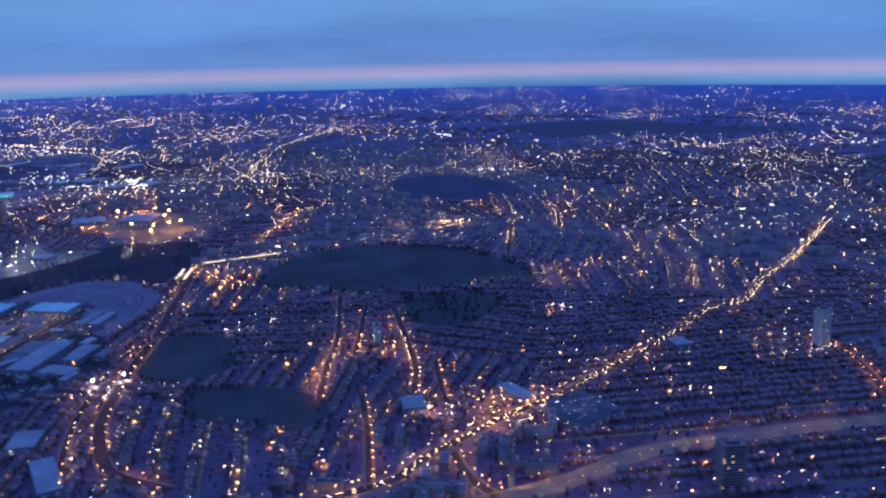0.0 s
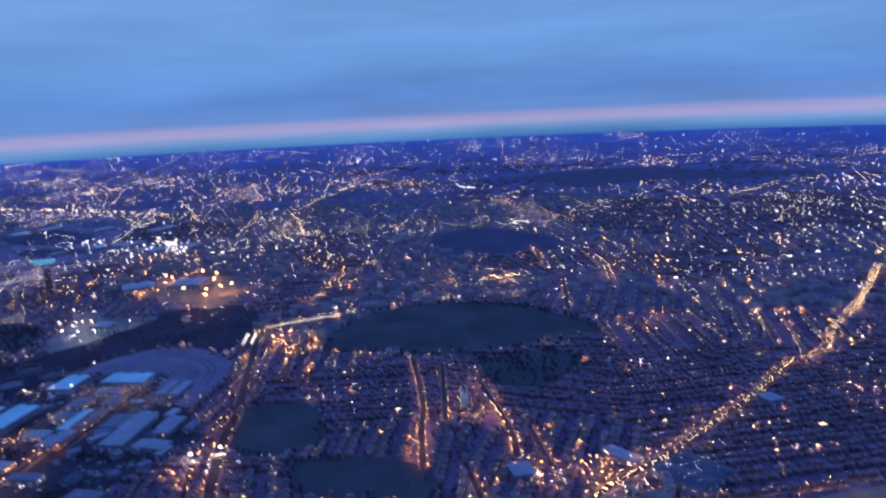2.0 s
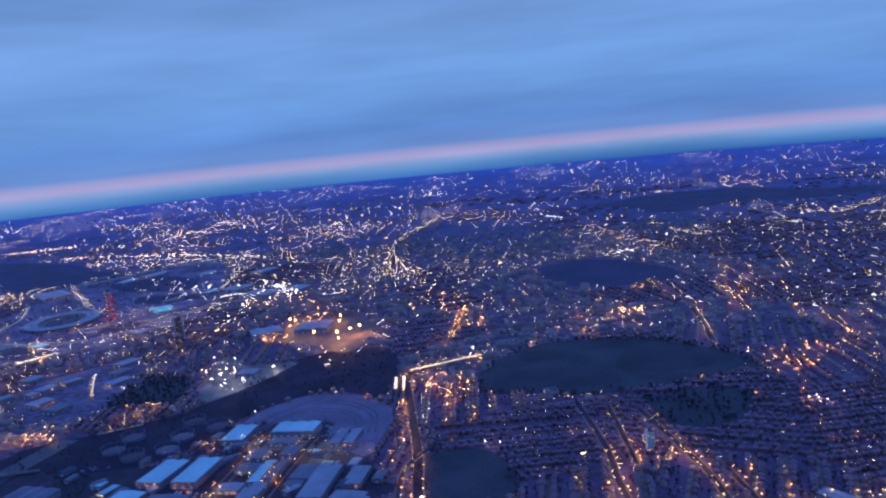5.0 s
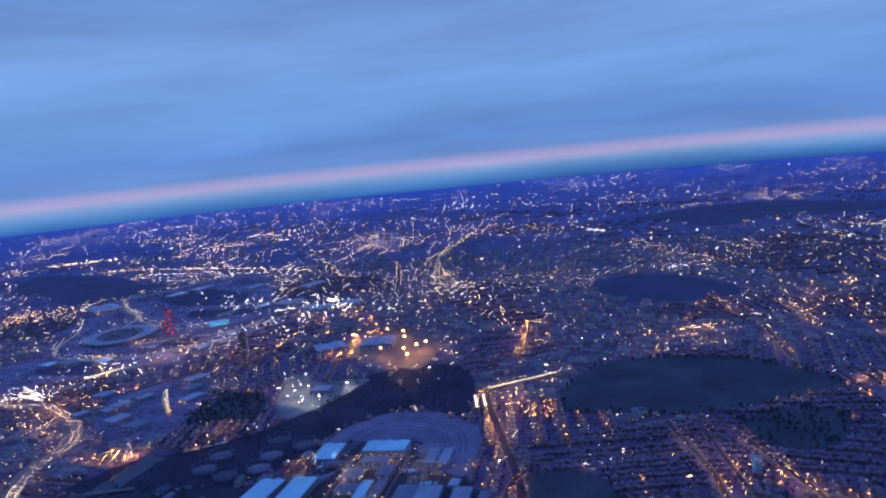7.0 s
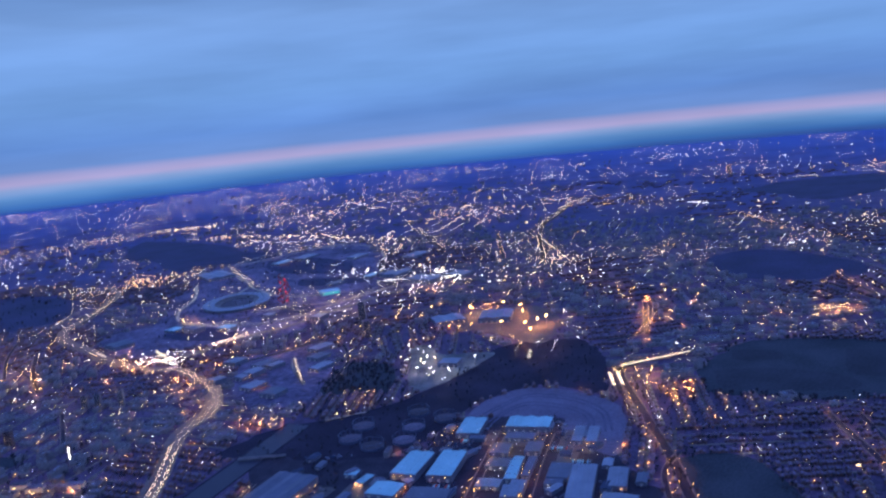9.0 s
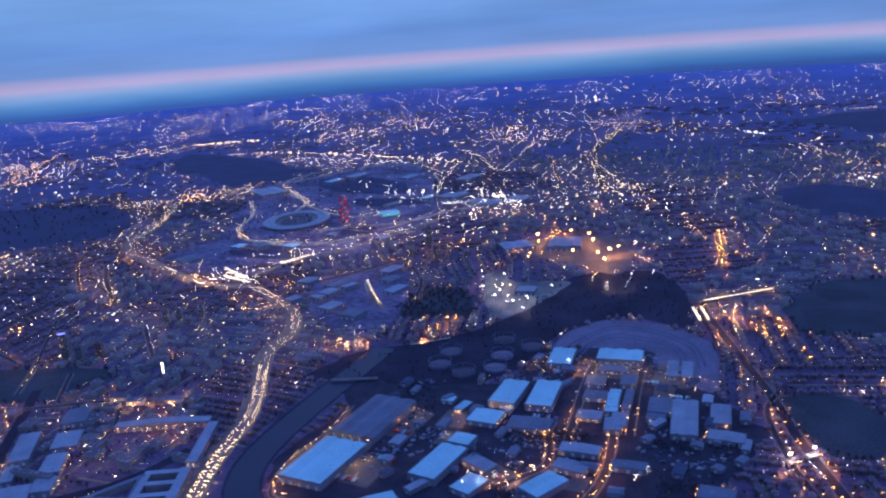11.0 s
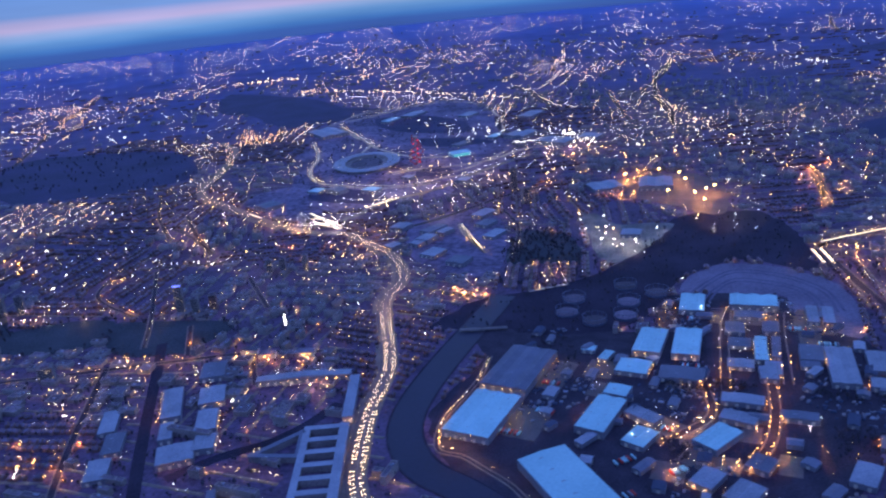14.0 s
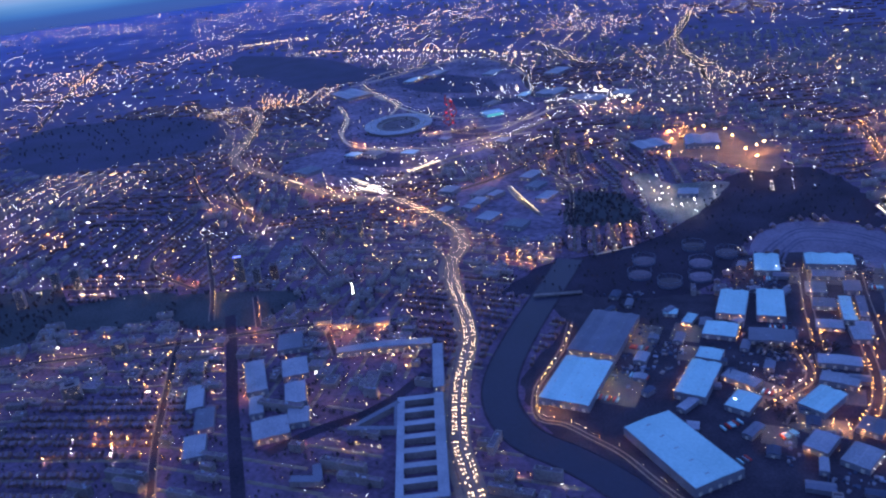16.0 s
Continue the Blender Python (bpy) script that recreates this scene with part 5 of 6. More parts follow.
def lookout_tower(x, y, h):
    """The red looping lattice tower."""
    e = empty("lookout_tower", pose(x, y, 0), "Tall looping red steel lookout tower, lit red", "tower")
    part("core", tube_bm(1.6, 1.3, h * 0.9, 10), STEEL, e)
    for ph, turns, amp, z1 in ((0.0, 1.6, 9.0, 0.95), (2.2, 1.2, 11.0, 0.8), (4.1, 1.9, 7.0, 1.0)):
        cu = bpy.data.curves.new("lattice_loop", "CURVE")
        cu.dimensions, cu.bevel_depth, cu.bevel_resolution = "3D", 0.9, 1
        sp = cu.splines.new("POLY")
        sp.points.add(47)
        for k in range(48):
            u = k / 47
            a, r = ph + turns * 2 * math.pi * u, amp * (0.35 + 0.9 * math.sin(math.pi * (0.15 + 0.8 * u)))
            sp.points[k].co = (math.cos(a) * r, math.sin(a) * r, h * z1 * u, 1)
        cu.materials.append(REDSTEEL)
        ob = new("lattice_loop", cu)
        ob.parent = e
    part("viewing_deck", tube_bm(3.5, 5.0, 4, 16, h * 0.86), STEEL, e)
    for k in range(10):
        bm = bmesh.new()
        a = k * 2.4
        bmesh.ops.create_icosphere(bm, subdivisions=1, radius=1.1, matrix=Matrix.Translation((math.cos(a) * 5, math.sin(a) * 5, h * (0.08 + 0.09 * k))))
        part("lamp", bm, REDLAMP, e, "red floodlight")


lookout_tower(-862, 1371, 54)

# swimming hall with a glowing turquoise roof edge
hall = empty("sports_hall", pose(-794, 1429, 0, 0, 0, 31), "Low sports hall with a turquoise lit wall", "hall")
part("body", box_bm((0, 0, 0, 34, 26, 5), (0, 0, 5, 37, 29, 0.8)), SHEETROOF, hall)
part("lit_wall", box_bm((0, -13.2, 1, 30, 0.4, 3.6)), TURQ, hall, "turquoise lit glass wall")


def tower_block(x, y, w, d, h, turn, mat=None, lamp=None, label="Tall residential tower block with rows of windows"):
    e = empty("tower_block", pose(x, y, 0, 0, 0, turn), label, "tower block", "tower blocks")
    part("body", box_bm((0, 0, 0, w, d, h)), mat or CONCRETE, e)
    part("plant_room", box_bm((0, 0, h, w * 0.5, d * 0.5, 2)), FLATROOF, e)
    part("parapet", box_bm((-w / 2, 0, h - 0.3, 0.3, d + 0.3, 0.8), (w / 2, 0, h - 0.3, 0.3, d + 0.3, 0.8), (0, -d / 2, h - 0.3, w, 0.3, 0.8), (0, d / 2, h - 0.3, w, 0.3, 0.8)), CONCRETE, e)
    floors, cols = max(3, int(h / 1.6)), max(2, int(w / 2.2))
    n = 0
    for k in range(floors):
        zz = (k + 0.35) * h / floors
        for s in (-1, 1):
            part("window_band", box_bm((0, s * (d / 2 + 0.03), zz, w * 0.84, 0.1, h / floors * (0.22 if mat is SHUTTER else 0.4))), GLASS, e)
        for c in range(cols):
            if rng.random() < 0.12 and n < 8:
                n += 1
                part("lit_window", box_bm((-w / 2 + (c + 0.5) * w / cols, -d / 2 - 0.1, zz, 0.8, 0.1, 0.6)), LIT_WINDOW, e, "window with a lamp on inside")
    if lamp:
        part("roof_sign", box_bm((0, -d / 2 - 0.2, h - 1.5, w * 0.9, 0.2, 1.2)), lamp, e, "glowing blue light strip")
    return e


for x, y, w, d, h, turn, mat, lamp in [(299, 615, 10, 8, 33, 20, SHUTTER, None), (154, 405, 14, 9, 27, 5, CONCRETE, None), (-60, 645, 6, 6, 17, 5, SHEETROOF, None),
                                       (-663, 1182, 11, 11, 34, 10, CONCRETE, None), (-637, 1106, 10, 9, 24, 30, CONCRETE, None), (-976, 728, 9, 8, 33, 20, CONCRETE, BLUELAMP),
                                       (-953, 720, 8, 8, 20, 20, CONCRETE, None), (-940, 735, 8, 8, 18, 20, BRICK, None)]:
    tower_block(x, y, w, d, h, turn, mat, lamp)
for x, y, w, d, h, turn, mat, lamp in [(-1175, 722, 9, 8, 22, 25, CONCRETE, None), (-1196, 715, 9, 8, 22, 25, CONCRETE, None), (-1212, 674, 9, 8, 20, 25, CONCRETE, None), (-902, 843, 7, 7, 18, 15, CONCRETE, None),
                                       (-876, 850, 7, 7, 20, 15, CONCRETE, None), (-921, 845, 7, 7, 16, 15, CONCRETE, None), (-1030, 573, 14, 12, 14, 31, CONCRETE, None), (-1031, 501, 15, 13, 14, 34, CONCRETE, None)]:
    tower_block(x, y, w, d, h, turn, mat, lamp)

# lit white tower on the edge of the old quarter
beacon = empty("lit_tower", pose(-838, 692, 0, 0, 0, 15), "Slim tower with a bright white lit face", "tower")
part("body", box_bm((0, 0, 0, 4, 4, 18), (0, 0, 18, 5, 5, 1.2)), CONCRETE, beacon)
part("lit_face", box_bm((0, -2.1, 3, 0.7, 0.15, 12)), FLOODW, beacon, "white glowing stair window")


for x, y in [(-829, 621), (-792, 626), (-850, 628)]:
    shop = empty("lit_depot", pose(x, y, 0, 0, 0, 8), "Low depot with a pale front in strong orange light", "depot", "lit depots")
    part("wall", box_bm((0, 5, 0, 16, 8, 4.5)), SHUTTER, shop)
    part("roof", box_bm((0, 5, 4.5, 16.6, 8.6, 0.4)), FLATROOF, shop)
    lamp_head("floodlight", (0, -5, 4.5), 0.6, 0.6, (FLOOD, FLOOD_GLASS), shop, "orange floodlight on a post")
    part("post", box_bm((0, -5, 0, 0.2, 0.2, 4.5)), STEEL, shop)
    KEEP_OUT.append([(x - 10, y - 8), (x + 10, y - 8), (x + 10, y + 12), (x - 10, y + 12)])

# comb-shaped housing block beside the trunk road
def comb_block():
    e = empty("courtyard_block", pose(-713, 445, 0, 0, 0, 13), "Comb-shaped housing block with pale roofs and dark courts", "housing block")
    for name, x, y, w, l, h in [("spine", 14, 0, 7, 122, 6), ("spine", -15, 0, 5, 122, 5)] + [("wing", 0, -58 + k * 16.5, 24, 5, 5.5) for k in range(8)]:
        r = part(name, box_bm((x, y, 0, w, l, h)), CONCRETE, e)
        part("roof", box_bm((x, y, h, w + 0.5, l + 0.5, 0.4)), GREYROOF, r, "pale flat roof")
    KEEP_OUT.append([(-735, 375), (-680, 385), (-690, 515), (-745, 510)])


comb_block()


def wing_block(name, corners, width, h, closed, label):
    """Ranges of building from corner to corner, with flat roofs."""
    x, y = np.mean(corners, 0)
    e = empty(name, pose(x, y, 0), label, "building")
    ends = list(zip(corners, corners[1:] + corners[:1])) if closed else list(zip(corners, corners[1:]))
    for k, ((x0, y0), (x1, y1)) in enumerate(ends):
        length, turn = math.hypot(x1 - x0, y1 - y0), math.degrees(math.atan2(y1 - y0, x1 - x0))
        for part_name, grow, z, t, mat in (("wing", 0.0, 0.0, h - 0.05 * k, CONCRETE), ("roof", 0.5, h - 0.05 * k, 0.4, DARKROOF)):
            ob = part(part_name, box_bm((0, 0, z, length + width * 0.8 + grow, width + grow, t)), mat, e, "dull blue flat roof" if mat is DARKROOF else "")
            ob.matrix_basis = pose((x0 + x1) / 2 - x, (y0 + y1) / 2 - y, 0, 0, 0, turn)
    KEEP_OUT.append([tuple(np.array(c) + (np.array(c) - (x, y)) * 0.25) for c in corners])


wing_block("triangular_block", [(-771, 460), (-743, 494), (-735, 462)], 4, 5, True, "Triangular block of flats round a dark court")
wing_block("corner_block", [(-793, 402), (-776, 403), (-781, 416)], 6, 4.5, False, "Bent low block with a dull flat roof")


def flood_mast(x, y, h, mat, r, label):
    e = empty("flood_mast", pose(x, y, 0), label, "floodlight mast", "floodlight masts")
    part("pole", tube_bm(0.25, 0.15, h, 8), STEEL, e)
    part("crossbar", box_bm((0, 0, h - 0.3, 2.4, 0.3, 0.3)), STEEL, e)
    lamp_head("floodlight", (0, 0, h), r, r * 1.2, (mat, FLOOD_GLASS if mat is FLOOD else FLOODW_GLASS), e, "cluster of floodlights", 10)


for x, y in [(-497, 1204), (-447, 1225), (-419, 1203), (-413, 1165), (-405, 1096), (-389, 1112), (-377, 1126), (-396, 1061), (-440, 1108)]:
    flood_mast(x, y, 12, FLOOD, 1.7, "Tall mast with strong orange floodlights over a yard")
for x, y in [(-557, 1024), (-526, 1013), (-522, 968), (-522, 943), (-526, 923), (-502, 901), (-487, 919), (-460, 960), (-546, 960)]:
    flood_mast(x, y, 8, FLOODW, 0.8, "Mast with white floodlights over the depot yard")
for x, y in [(-263, 557), (-244, 568)]:
    flood_mast(x, y, 7, FLOODW, 1.1, "Mast with bright white floodlights beside a bridge")

# bridge deck between the two bright masts
deck = empty("bridge", pose(-253, 562, 0, 0, 0, 30), "Small bright road bridge over the cutting", "bridge")
part("deck", box_bm((0, 0, 0.6, 26, 6, 0.6)), PAVING, deck)
for s in (-1, 1):
    part("railing", box_bm((0, s * 2.9, 1.2, 26, 0.2, 0.7)), STEEL, deck)

span = empty("bridge", pose(-632, 685, 0, 0, 0, 8), "Low concrete bridge across the dark river", "bridge")
part("deck", box_bm((0, 0, 1.6, 46, 4, 0.7)), CONCRETE, span)
for s in (-1, 1):
    part("parapet", box_bm((0, s * 1.9, 2.3, 46, 0.25, 0.6)), CONCRETE, span)
for s in (-12, 0, 12):
    part("pier", box_bm((s, 0, 0, 1.2, 3.4, 1.6)), CONCRETE, span)


# bus station and long platform canopies with strip lights, and one added along a footway
def canopy(x, y, w, l, turn, label, mat=None):
    e = empty("lit_canopy", pose(x, y, 0, 0, 0, turn), label, "canopy", "lit canopies")
    part("roof", box_bm((0, 0, 3.2, w, l, 0.3)), GREYROOF, e)
    part("strip_light", box_bm((0, 0, 3.5, w * 0.35, l * 0.96, 0.12)), mat or COOL, e, "long row of strip lights")
    n = max(2, int(l / 8))
    for k in range(n):
        part("post", box_bm((0, -l / 2 + (k + 0.5) * l / n, 0, 0.3, 0.3, 3.2)), STEEL, e)


PALELIGHT = lamp_material("canopy_strip_light", (1.0, 0.88, 0.7), 1.9)
# the last entry is a thin glowing strip added for the footway's pale line
for x, y, w, l, turn in [(-297, 868, 4, 44, 5), (-288, 870, 4, 44, 5), (-270, 920, 4, 34, -62), (-228, 942, 4, 62, -62), (-905, 1012, 5, 56, 62), (-915, 1022, 4, 50, 62), (-900, 1020, 4, 40, 60), (-860, 1118, 4, 60, -30), (-850, 1125, 4, 50, -35),
                         (-1040, 1068, 4, 40, 52), (-925, 1048, 5, 60, 50), (-938, 1058, 5, 52, 44), (-918, 1036, 4, 54, 56), (-690, 955, 1.6, 110, 24)]:
    canopy(x, y, w, l, turn, "Long narrow canopy with a glowing strip along it", PALELIGHT)

# ---- the town: streets of houses, flats and works ----
SEEDS = []
for step, lo, hi in ((135.0, 0, 1500), (230.0, 1500, 5000)):
    for gx in np.arange(-4600, 3200, step):
        for gy in np.arange(150, 4700, step):
            if lo <= math.hypot(gx + 290, gy) < hi:
                SEEDS.append((gx + rng.uniform(-0.42, 0.42) * step, gy + rng.uniform(-0.42, 0.42) * step))
SEEDS = np.array(SEEDS)


def in_view(x, y):
    """The part of the plan that the flight looks over."""
    r = np.hypot(x + 290, y)
    return (y > 300) & (r < 4650) & (x > -640 - 0.98 * y) & (x < 90 + 0.66 * y)


SEEDS = SEEDS[in_view(SEEDS[:, 0], SEEDS[:, 1] + 150)]
CELL_TURN = np.array([0.45 * noise.noise(Vector((x * 0.0016, y * 0.0011, 2.0))) + (math.pi / 2 if noise.noise(Vector((x * 0.0032, y * 0.0032, 9.0))) > 0.03 else 0.0) for x, y in SEEDS]) + rng.normal(0, 0.12, len(SEEDS))
CELL_KIND = rng.choice([0, 0, 0, 1, 2], len(SEEDS))
# flats and works crowd the middle of the town and the far centre
middle = (SEEDS[:, 0] > -800) & (SEEDS[:, 0] < -330) & (SEEDS[:, 1] > 980) & (SEEDS[:, 1] < 1900)
CELL_KIND[middle] = rng.choice([0, 1, 2], middle.sum())
CENTRE = (SEEDS[:, 0] > -1700) & (SEEDS[:, 0] < -420) & (SEEDS[:, 1] > 1850) & (SEEDS[:, 1] < 3500)
CELL_KIND[CENTRE] = 1
CELL_LAMP = rng.choice([0, 0, 0, 1, 1, 2], len(SEEDS))
CELL_GLOW = np.clip(rng.lognormal(-0.45, 0.75, len(SEEDS)), 0.06, 1.9)
FAR = np.hypot(SEEDS[:, 0] + 290, SEEDS[:, 1])
CELL_GLOW *= np.where(FAR > 2100, np.where(SEEDS[:, 0] < -0.28 * SEEDS[:, 1], 0.8, 0.75), 1.0) * np.where(FAR > 3600, 0.55, 1.0) * np.where((FAR > 1000) & (SEEDS[:, 0] > -250), 0.78, 1.0) * np.where((SEEDS[:, 0] < -760) & (SEEDS[:, 1] < 1150), 1.4, 1.0) * np.where(SEEDS[:, 0] > 180, 0.9, 1.0)
CELL_GLOW *= np.where((SEEDS[:, 0] < -760) & (SEEDS[:, 1] < 850), 0.85, 1.0) * np.where(SEEDS[:, 0] > -250, np.where(SEEDS[:, 1] < 1000, 0.78, 0.95), 1.0) * np.where(CENTRE, 1.5, 1.0) * np.where((SEEDS[:, 0] > -1500) & (SEEDS[:, 0] < -330) & (SEEDS[:, 1] > 850) & (SEEDS[:, 1] < 3300), np.where(SEEDS[:, 1] > 1900, 1.5, 1.2), 1.15)
left = (SEEDS[:, 0] < -760) & (SEEDS[:, 1] < 900)
CELL_KIND[left] = rng.choice([0, 1, 2, 2], left.sum())
east = (SEEDS[:, 0] > 130) & (SEEDS[:, 1] < 720)
CELL_TURN[east], CELL_KIND[east] = 0.14, 0
close = (SEEDS[:, 0] > -300) & (SEEDS[:, 1] < 850)
CELL_KIND[close] = rng.choice([0] * 9 + [1], close.sum())
west = (SEEDS[:, 0] > -215) & (SEEDS[:, 0] < -60) & (SEEDS[:, 1] < 520)
CELL_TURN[west], CELL_KIND[west] = math.pi / 2 + 0.2, 0

WAY_PTS = np.vstack([p for p, h in WAYS])
WAY_HALF = np.concatenate([np.full(len(p), h) for p, h in WAYS])


def free(x, y, margin=0.0):
    ok = np.ones(len(x), bool)
    for poly in KEEP_OUT:
        q = np.array(poly)
        near = (x > q[:, 0].min() - 5) & (x < q[:, 0].max() + 5) & (y > q[:, 1].min() - 5) & (y < q[:, 1].max() + 5) & ok
        if near.any():
            i = np.where(near)[0]
            ok[i[inside(x[i], y[i], poly)]] = False
    for a in range(0, len(x), 4000):
        i = slice(a, a + 4000)
        d = np.hypot(x[i, None] - WAY_PTS[None, :, 0], y[i, None] - WAY_PTS[None, :, 1]) - WAY_HALF[None, :]
        ok[i] &= d.min(1) > margin
    return ok


def nearest_cell(x, y):
    out = np.zeros(len(x), int)
    for a in range(0, len(x), 20000):
        i = slice(a, a + 20000)
        out[i] = ((x[i, None] - SEEDS[None, :, 0]) ** 2 + (y[i, None] - SEEDS[None, :, 1]) ** 2).argmin(1)
    return out


houses, blocks, trees, lamps_rows, windows, streets = [], [], [], [], [], []
for ci, ((sx, sy), turn, kind) in enumerate(zip(SEEDS, CELL_TURN, CELL_KIND)):
    dist = math.hypot(sx + 290, sy)
    gap = rng.uniform(20, 25) if dist < 1000 else rng.uniform(22, 30) if dist < 2100 else rng.uniform(38, 55)
    step = 2.9 if dist < 900 else 5.8 if dist < 1300 else 11 if dist < 2100 else 22
    c, s = math.cos(turn), math.sin(turn)
    for v in np.arange(-180, 180, gap) + rng.uniform(0, gap):
        u = np.arange(-180, 180, step) + rng.uniform(0, step)
        x0, y0 = sx + c * u - s * v, sy + s * u + c * v
        for side in (-1, 1):
            off = side * 4.6
            jx, jy = x0 - s * off, y0 + c * off
            n = len(u)
            if kind == 0:
                keep = (rng.random(n) < (0.74 if dist < 1200 else 0.6 if dist < 2100 else 0.22 if dist < 3300 else 0.0)) & (rng.random() < 0.85)
                jx, jy = jx + rng.normal(0, 0.35, n), jy + rng.normal(0, 0.35, n)
                houses.append(np.stack([jx, jy, np.zeros(n), np.full(n, turn) + rng.normal(0, 0.05, n), step * rng.uniform(0.75, 1.0, n), rng.uniform(3.0, 5.6, n), rng.uniform(0.75, 1.3, n), np.full(n, ci)], 1)[keep])
            else:
                keep = rng.random(n) < (0.16 if kind == 1 else 0.22) * min(1, step / 5.8) * (1 if dist < 2100 else 0.85 if CENTRE[ci] else 0.12)
                big = (rng.uniform(8, 22, n), rng.uniform(4, 6, n), rng.uniform(4, 9, n)) if kind == 1 else (rng.uniform(5, 18, n), rng.uniform(5, 13, n), rng.uniform(2.5, 5, n))
                blocks.append(np.stack([jx, jy, np.zeros(n), np.full(n, turn) + (rng.random(n) < 0.3) * math.pi / 2, *big, np.full(n, ci)], 1)[keep])
            m = max(1, int(360 / (9 if dist < 900 else 45)))
            w = rng.uniform(-180, 180, m)
            o = side * rng.uniform(6.5, 10.5, m)
            if dist < 2100:
                trees.append(np.stack([sx + c * w - s * (v + o), sy + s * w + c * (v + o), rng.uniform(1.0, 2.3, m), np.full(m, ci)], 1))
        sp = (7.5 if dist < 900 else 9.5 if dist < 2100 else 13)
        u = np.arange(-180, 180, sp) + rng.uniform(0, sp)
        u = u[rng.random(len(u)) < 0.9 * CELL_GLOW[ci]]
        o = rng.choice([-2.2, 2.2], len(u))
        if dist < 2100:
            q = np.arange(-180, 180, 12.0)
            streets.append(np.stack([sx + c * q - s * v, sy + s * q + c * v, np.full(len(q), turn), np.full(len(q), ci)], 1))
        if rng.random() < 0.12:
            u, o = u[:0], o[:0]
        lamps_rows.append(np.stack([sx + c * u - s * (v + o), sy + s * u + c * (v + o), np.full(len(u), ci)], 1))
        u = rng.uniform(-180, 180, max(1, int(360 / (sp * 0.6) * CELL_GLOW[ci])))
        windows.append(np.stack([sx + c * u - s * (v + 6), sy + s * u + c * (v + 6), np.full(len(u), ci)], 1))


def settle(rows, col, margin=0.0):
    r = np.vstack(rows)
    r = r[in_view(r[:, 0], r[:, 1])]
    r = r[nearest_cell(r[:, 0], r[:, 1]) == r[:, col].astype(int)]
    return r[free(r[:, 0], r[:, 1], margin)]


streets = settle(streets, 3, -2)
houses, blocks, trees, lamps_rows, windows = settle(houses, 7), settle(blocks, 7, 3), settle(trees, 3), settle(lamps_rows, 2), settle(windows, 2)
for r in (houses, blocks):
    r[:, 2] = height(r[:, 0], r[:, 1])

# a terraced house one metre wide and deep, to be scaled: walls, pitched roof, chimney
HV = [(-.5, -.5, 0), (.5, -.5, 0), (.5, .5, 0), (-.5, .5, 0), (-.5, -.5, 2.7), (.5, -.5, 2.7), (.5, .5, 2.7), (-.5, .5, 2.7), (-.5, 0, 4.0), (.5, 0, 4.0),
      (-.5, -.56, 2.62), (.5, -.56, 2.62), (.5, .56, 2.62), (-.5, .56, 2.62)]
HF = [(0, 1, 5, 4), (2, 3, 7, 6), (1, 2, 6, 9, 5), (3, 0, 4, 8, 7), (10, 11, 9, 8), (12, 13, 8, 9)]
HM = [0, 0, 0, 0, 1, 1]
CV = [(.3, -.08, 3.4), (.46, -.08, 3.4), (.46, .08, 3.4), (.3, .08, 3.4), (.3, -.08, 4.5), (.46, -.08, 4.5), (.46, .08, 4.5), (.3, .08, 4.5)]
CF = [(0, 1, 5, 4), (1, 2, 6, 5), (2, 3, 7, 6), (3, 0, 4, 7), (4, 5, 6, 7)]
order = np.argsort(np.hypot(houses[:, 0] + 570, houses[:, 1]))
houses = houses[order]
near, rest = houses[:280], houses[280:]
pattern = None
for x, y, z, turn, w, d, k, ci in near:
    m = pose(x, y, z, 0, 0, math.degrees(turn))
    if pattern is None:
        pattern = empty("terraced_house", m, "Brick terraced house with a slate roof and chimney", "house", "terraced houses")
        sc = lambda vs: [(a * w, b * d, e) for a, b, e in vs]
        link("wall", sc(HV[:10]), HF[:4], BRICK, pattern)
        link("roof", sc([HV[8], HV[9], *HV[10:]]), [(2, 3, 1, 0), (4, 5, 0, 1)], SLATE, pattern)
        link("chimney", sc(CV), CF, BRICK, pattern)
    else:
        copy_thing(pattern, m)
mid = rest[np.hypot(rest[:, 0] + 290, rest[:, 1]) < 1150]
far = rest[np.hypot(rest[:, 0] + 290, rest[:, 1]) >= 1150]
nv = len(HV)
swarm("terraces", HV + CV, HF + [tuple(i + nv for i in f) for f in CF], HM + [0] * len(CF), mid[:, :7], [BRICK, SLATE], "rows of brick terraced houses with slate roofs", "houses")
swarm("far_terraces", HV, HF, HM, far[:, :7], [BRICK, SLATE], "far rows of low terraced houses", "houses")
BV = [(a, b, e) for e in (0, 1) for a, b in ((-.5, -.5), (.5, -.5), (.5, .5), (-.5, .5))] + [(a, b, 1) for a, b in ((-.45, -.42), (.45, -.42), (.45, .42), (-.45, .42))] + [(a, b, .93) for a, b in ((-.45, -.42), (.45, -.42), (.45, .42), (-.45, .42))]
BF = [(0, 1, 5, 4), (1, 2, 6, 5), (2, 3, 7, 6), (3, 0, 4, 7)] + [(4 + i, 4 + (i + 1) % 4, 8 + (i + 1) % 4, 8 + i) for i in range(4)] + [(8 + i, 8 + (i + 1) % 4, 12 + (i + 1) % 4, 12 + i) for i in range(4)] + [(12, 13, 14, 15)]
BM = [0] * 12 + [1]
blocks = blocks[np.argsort(np.hypot(blocks[:, 0] + 570, blocks[:, 1]))]
block = None
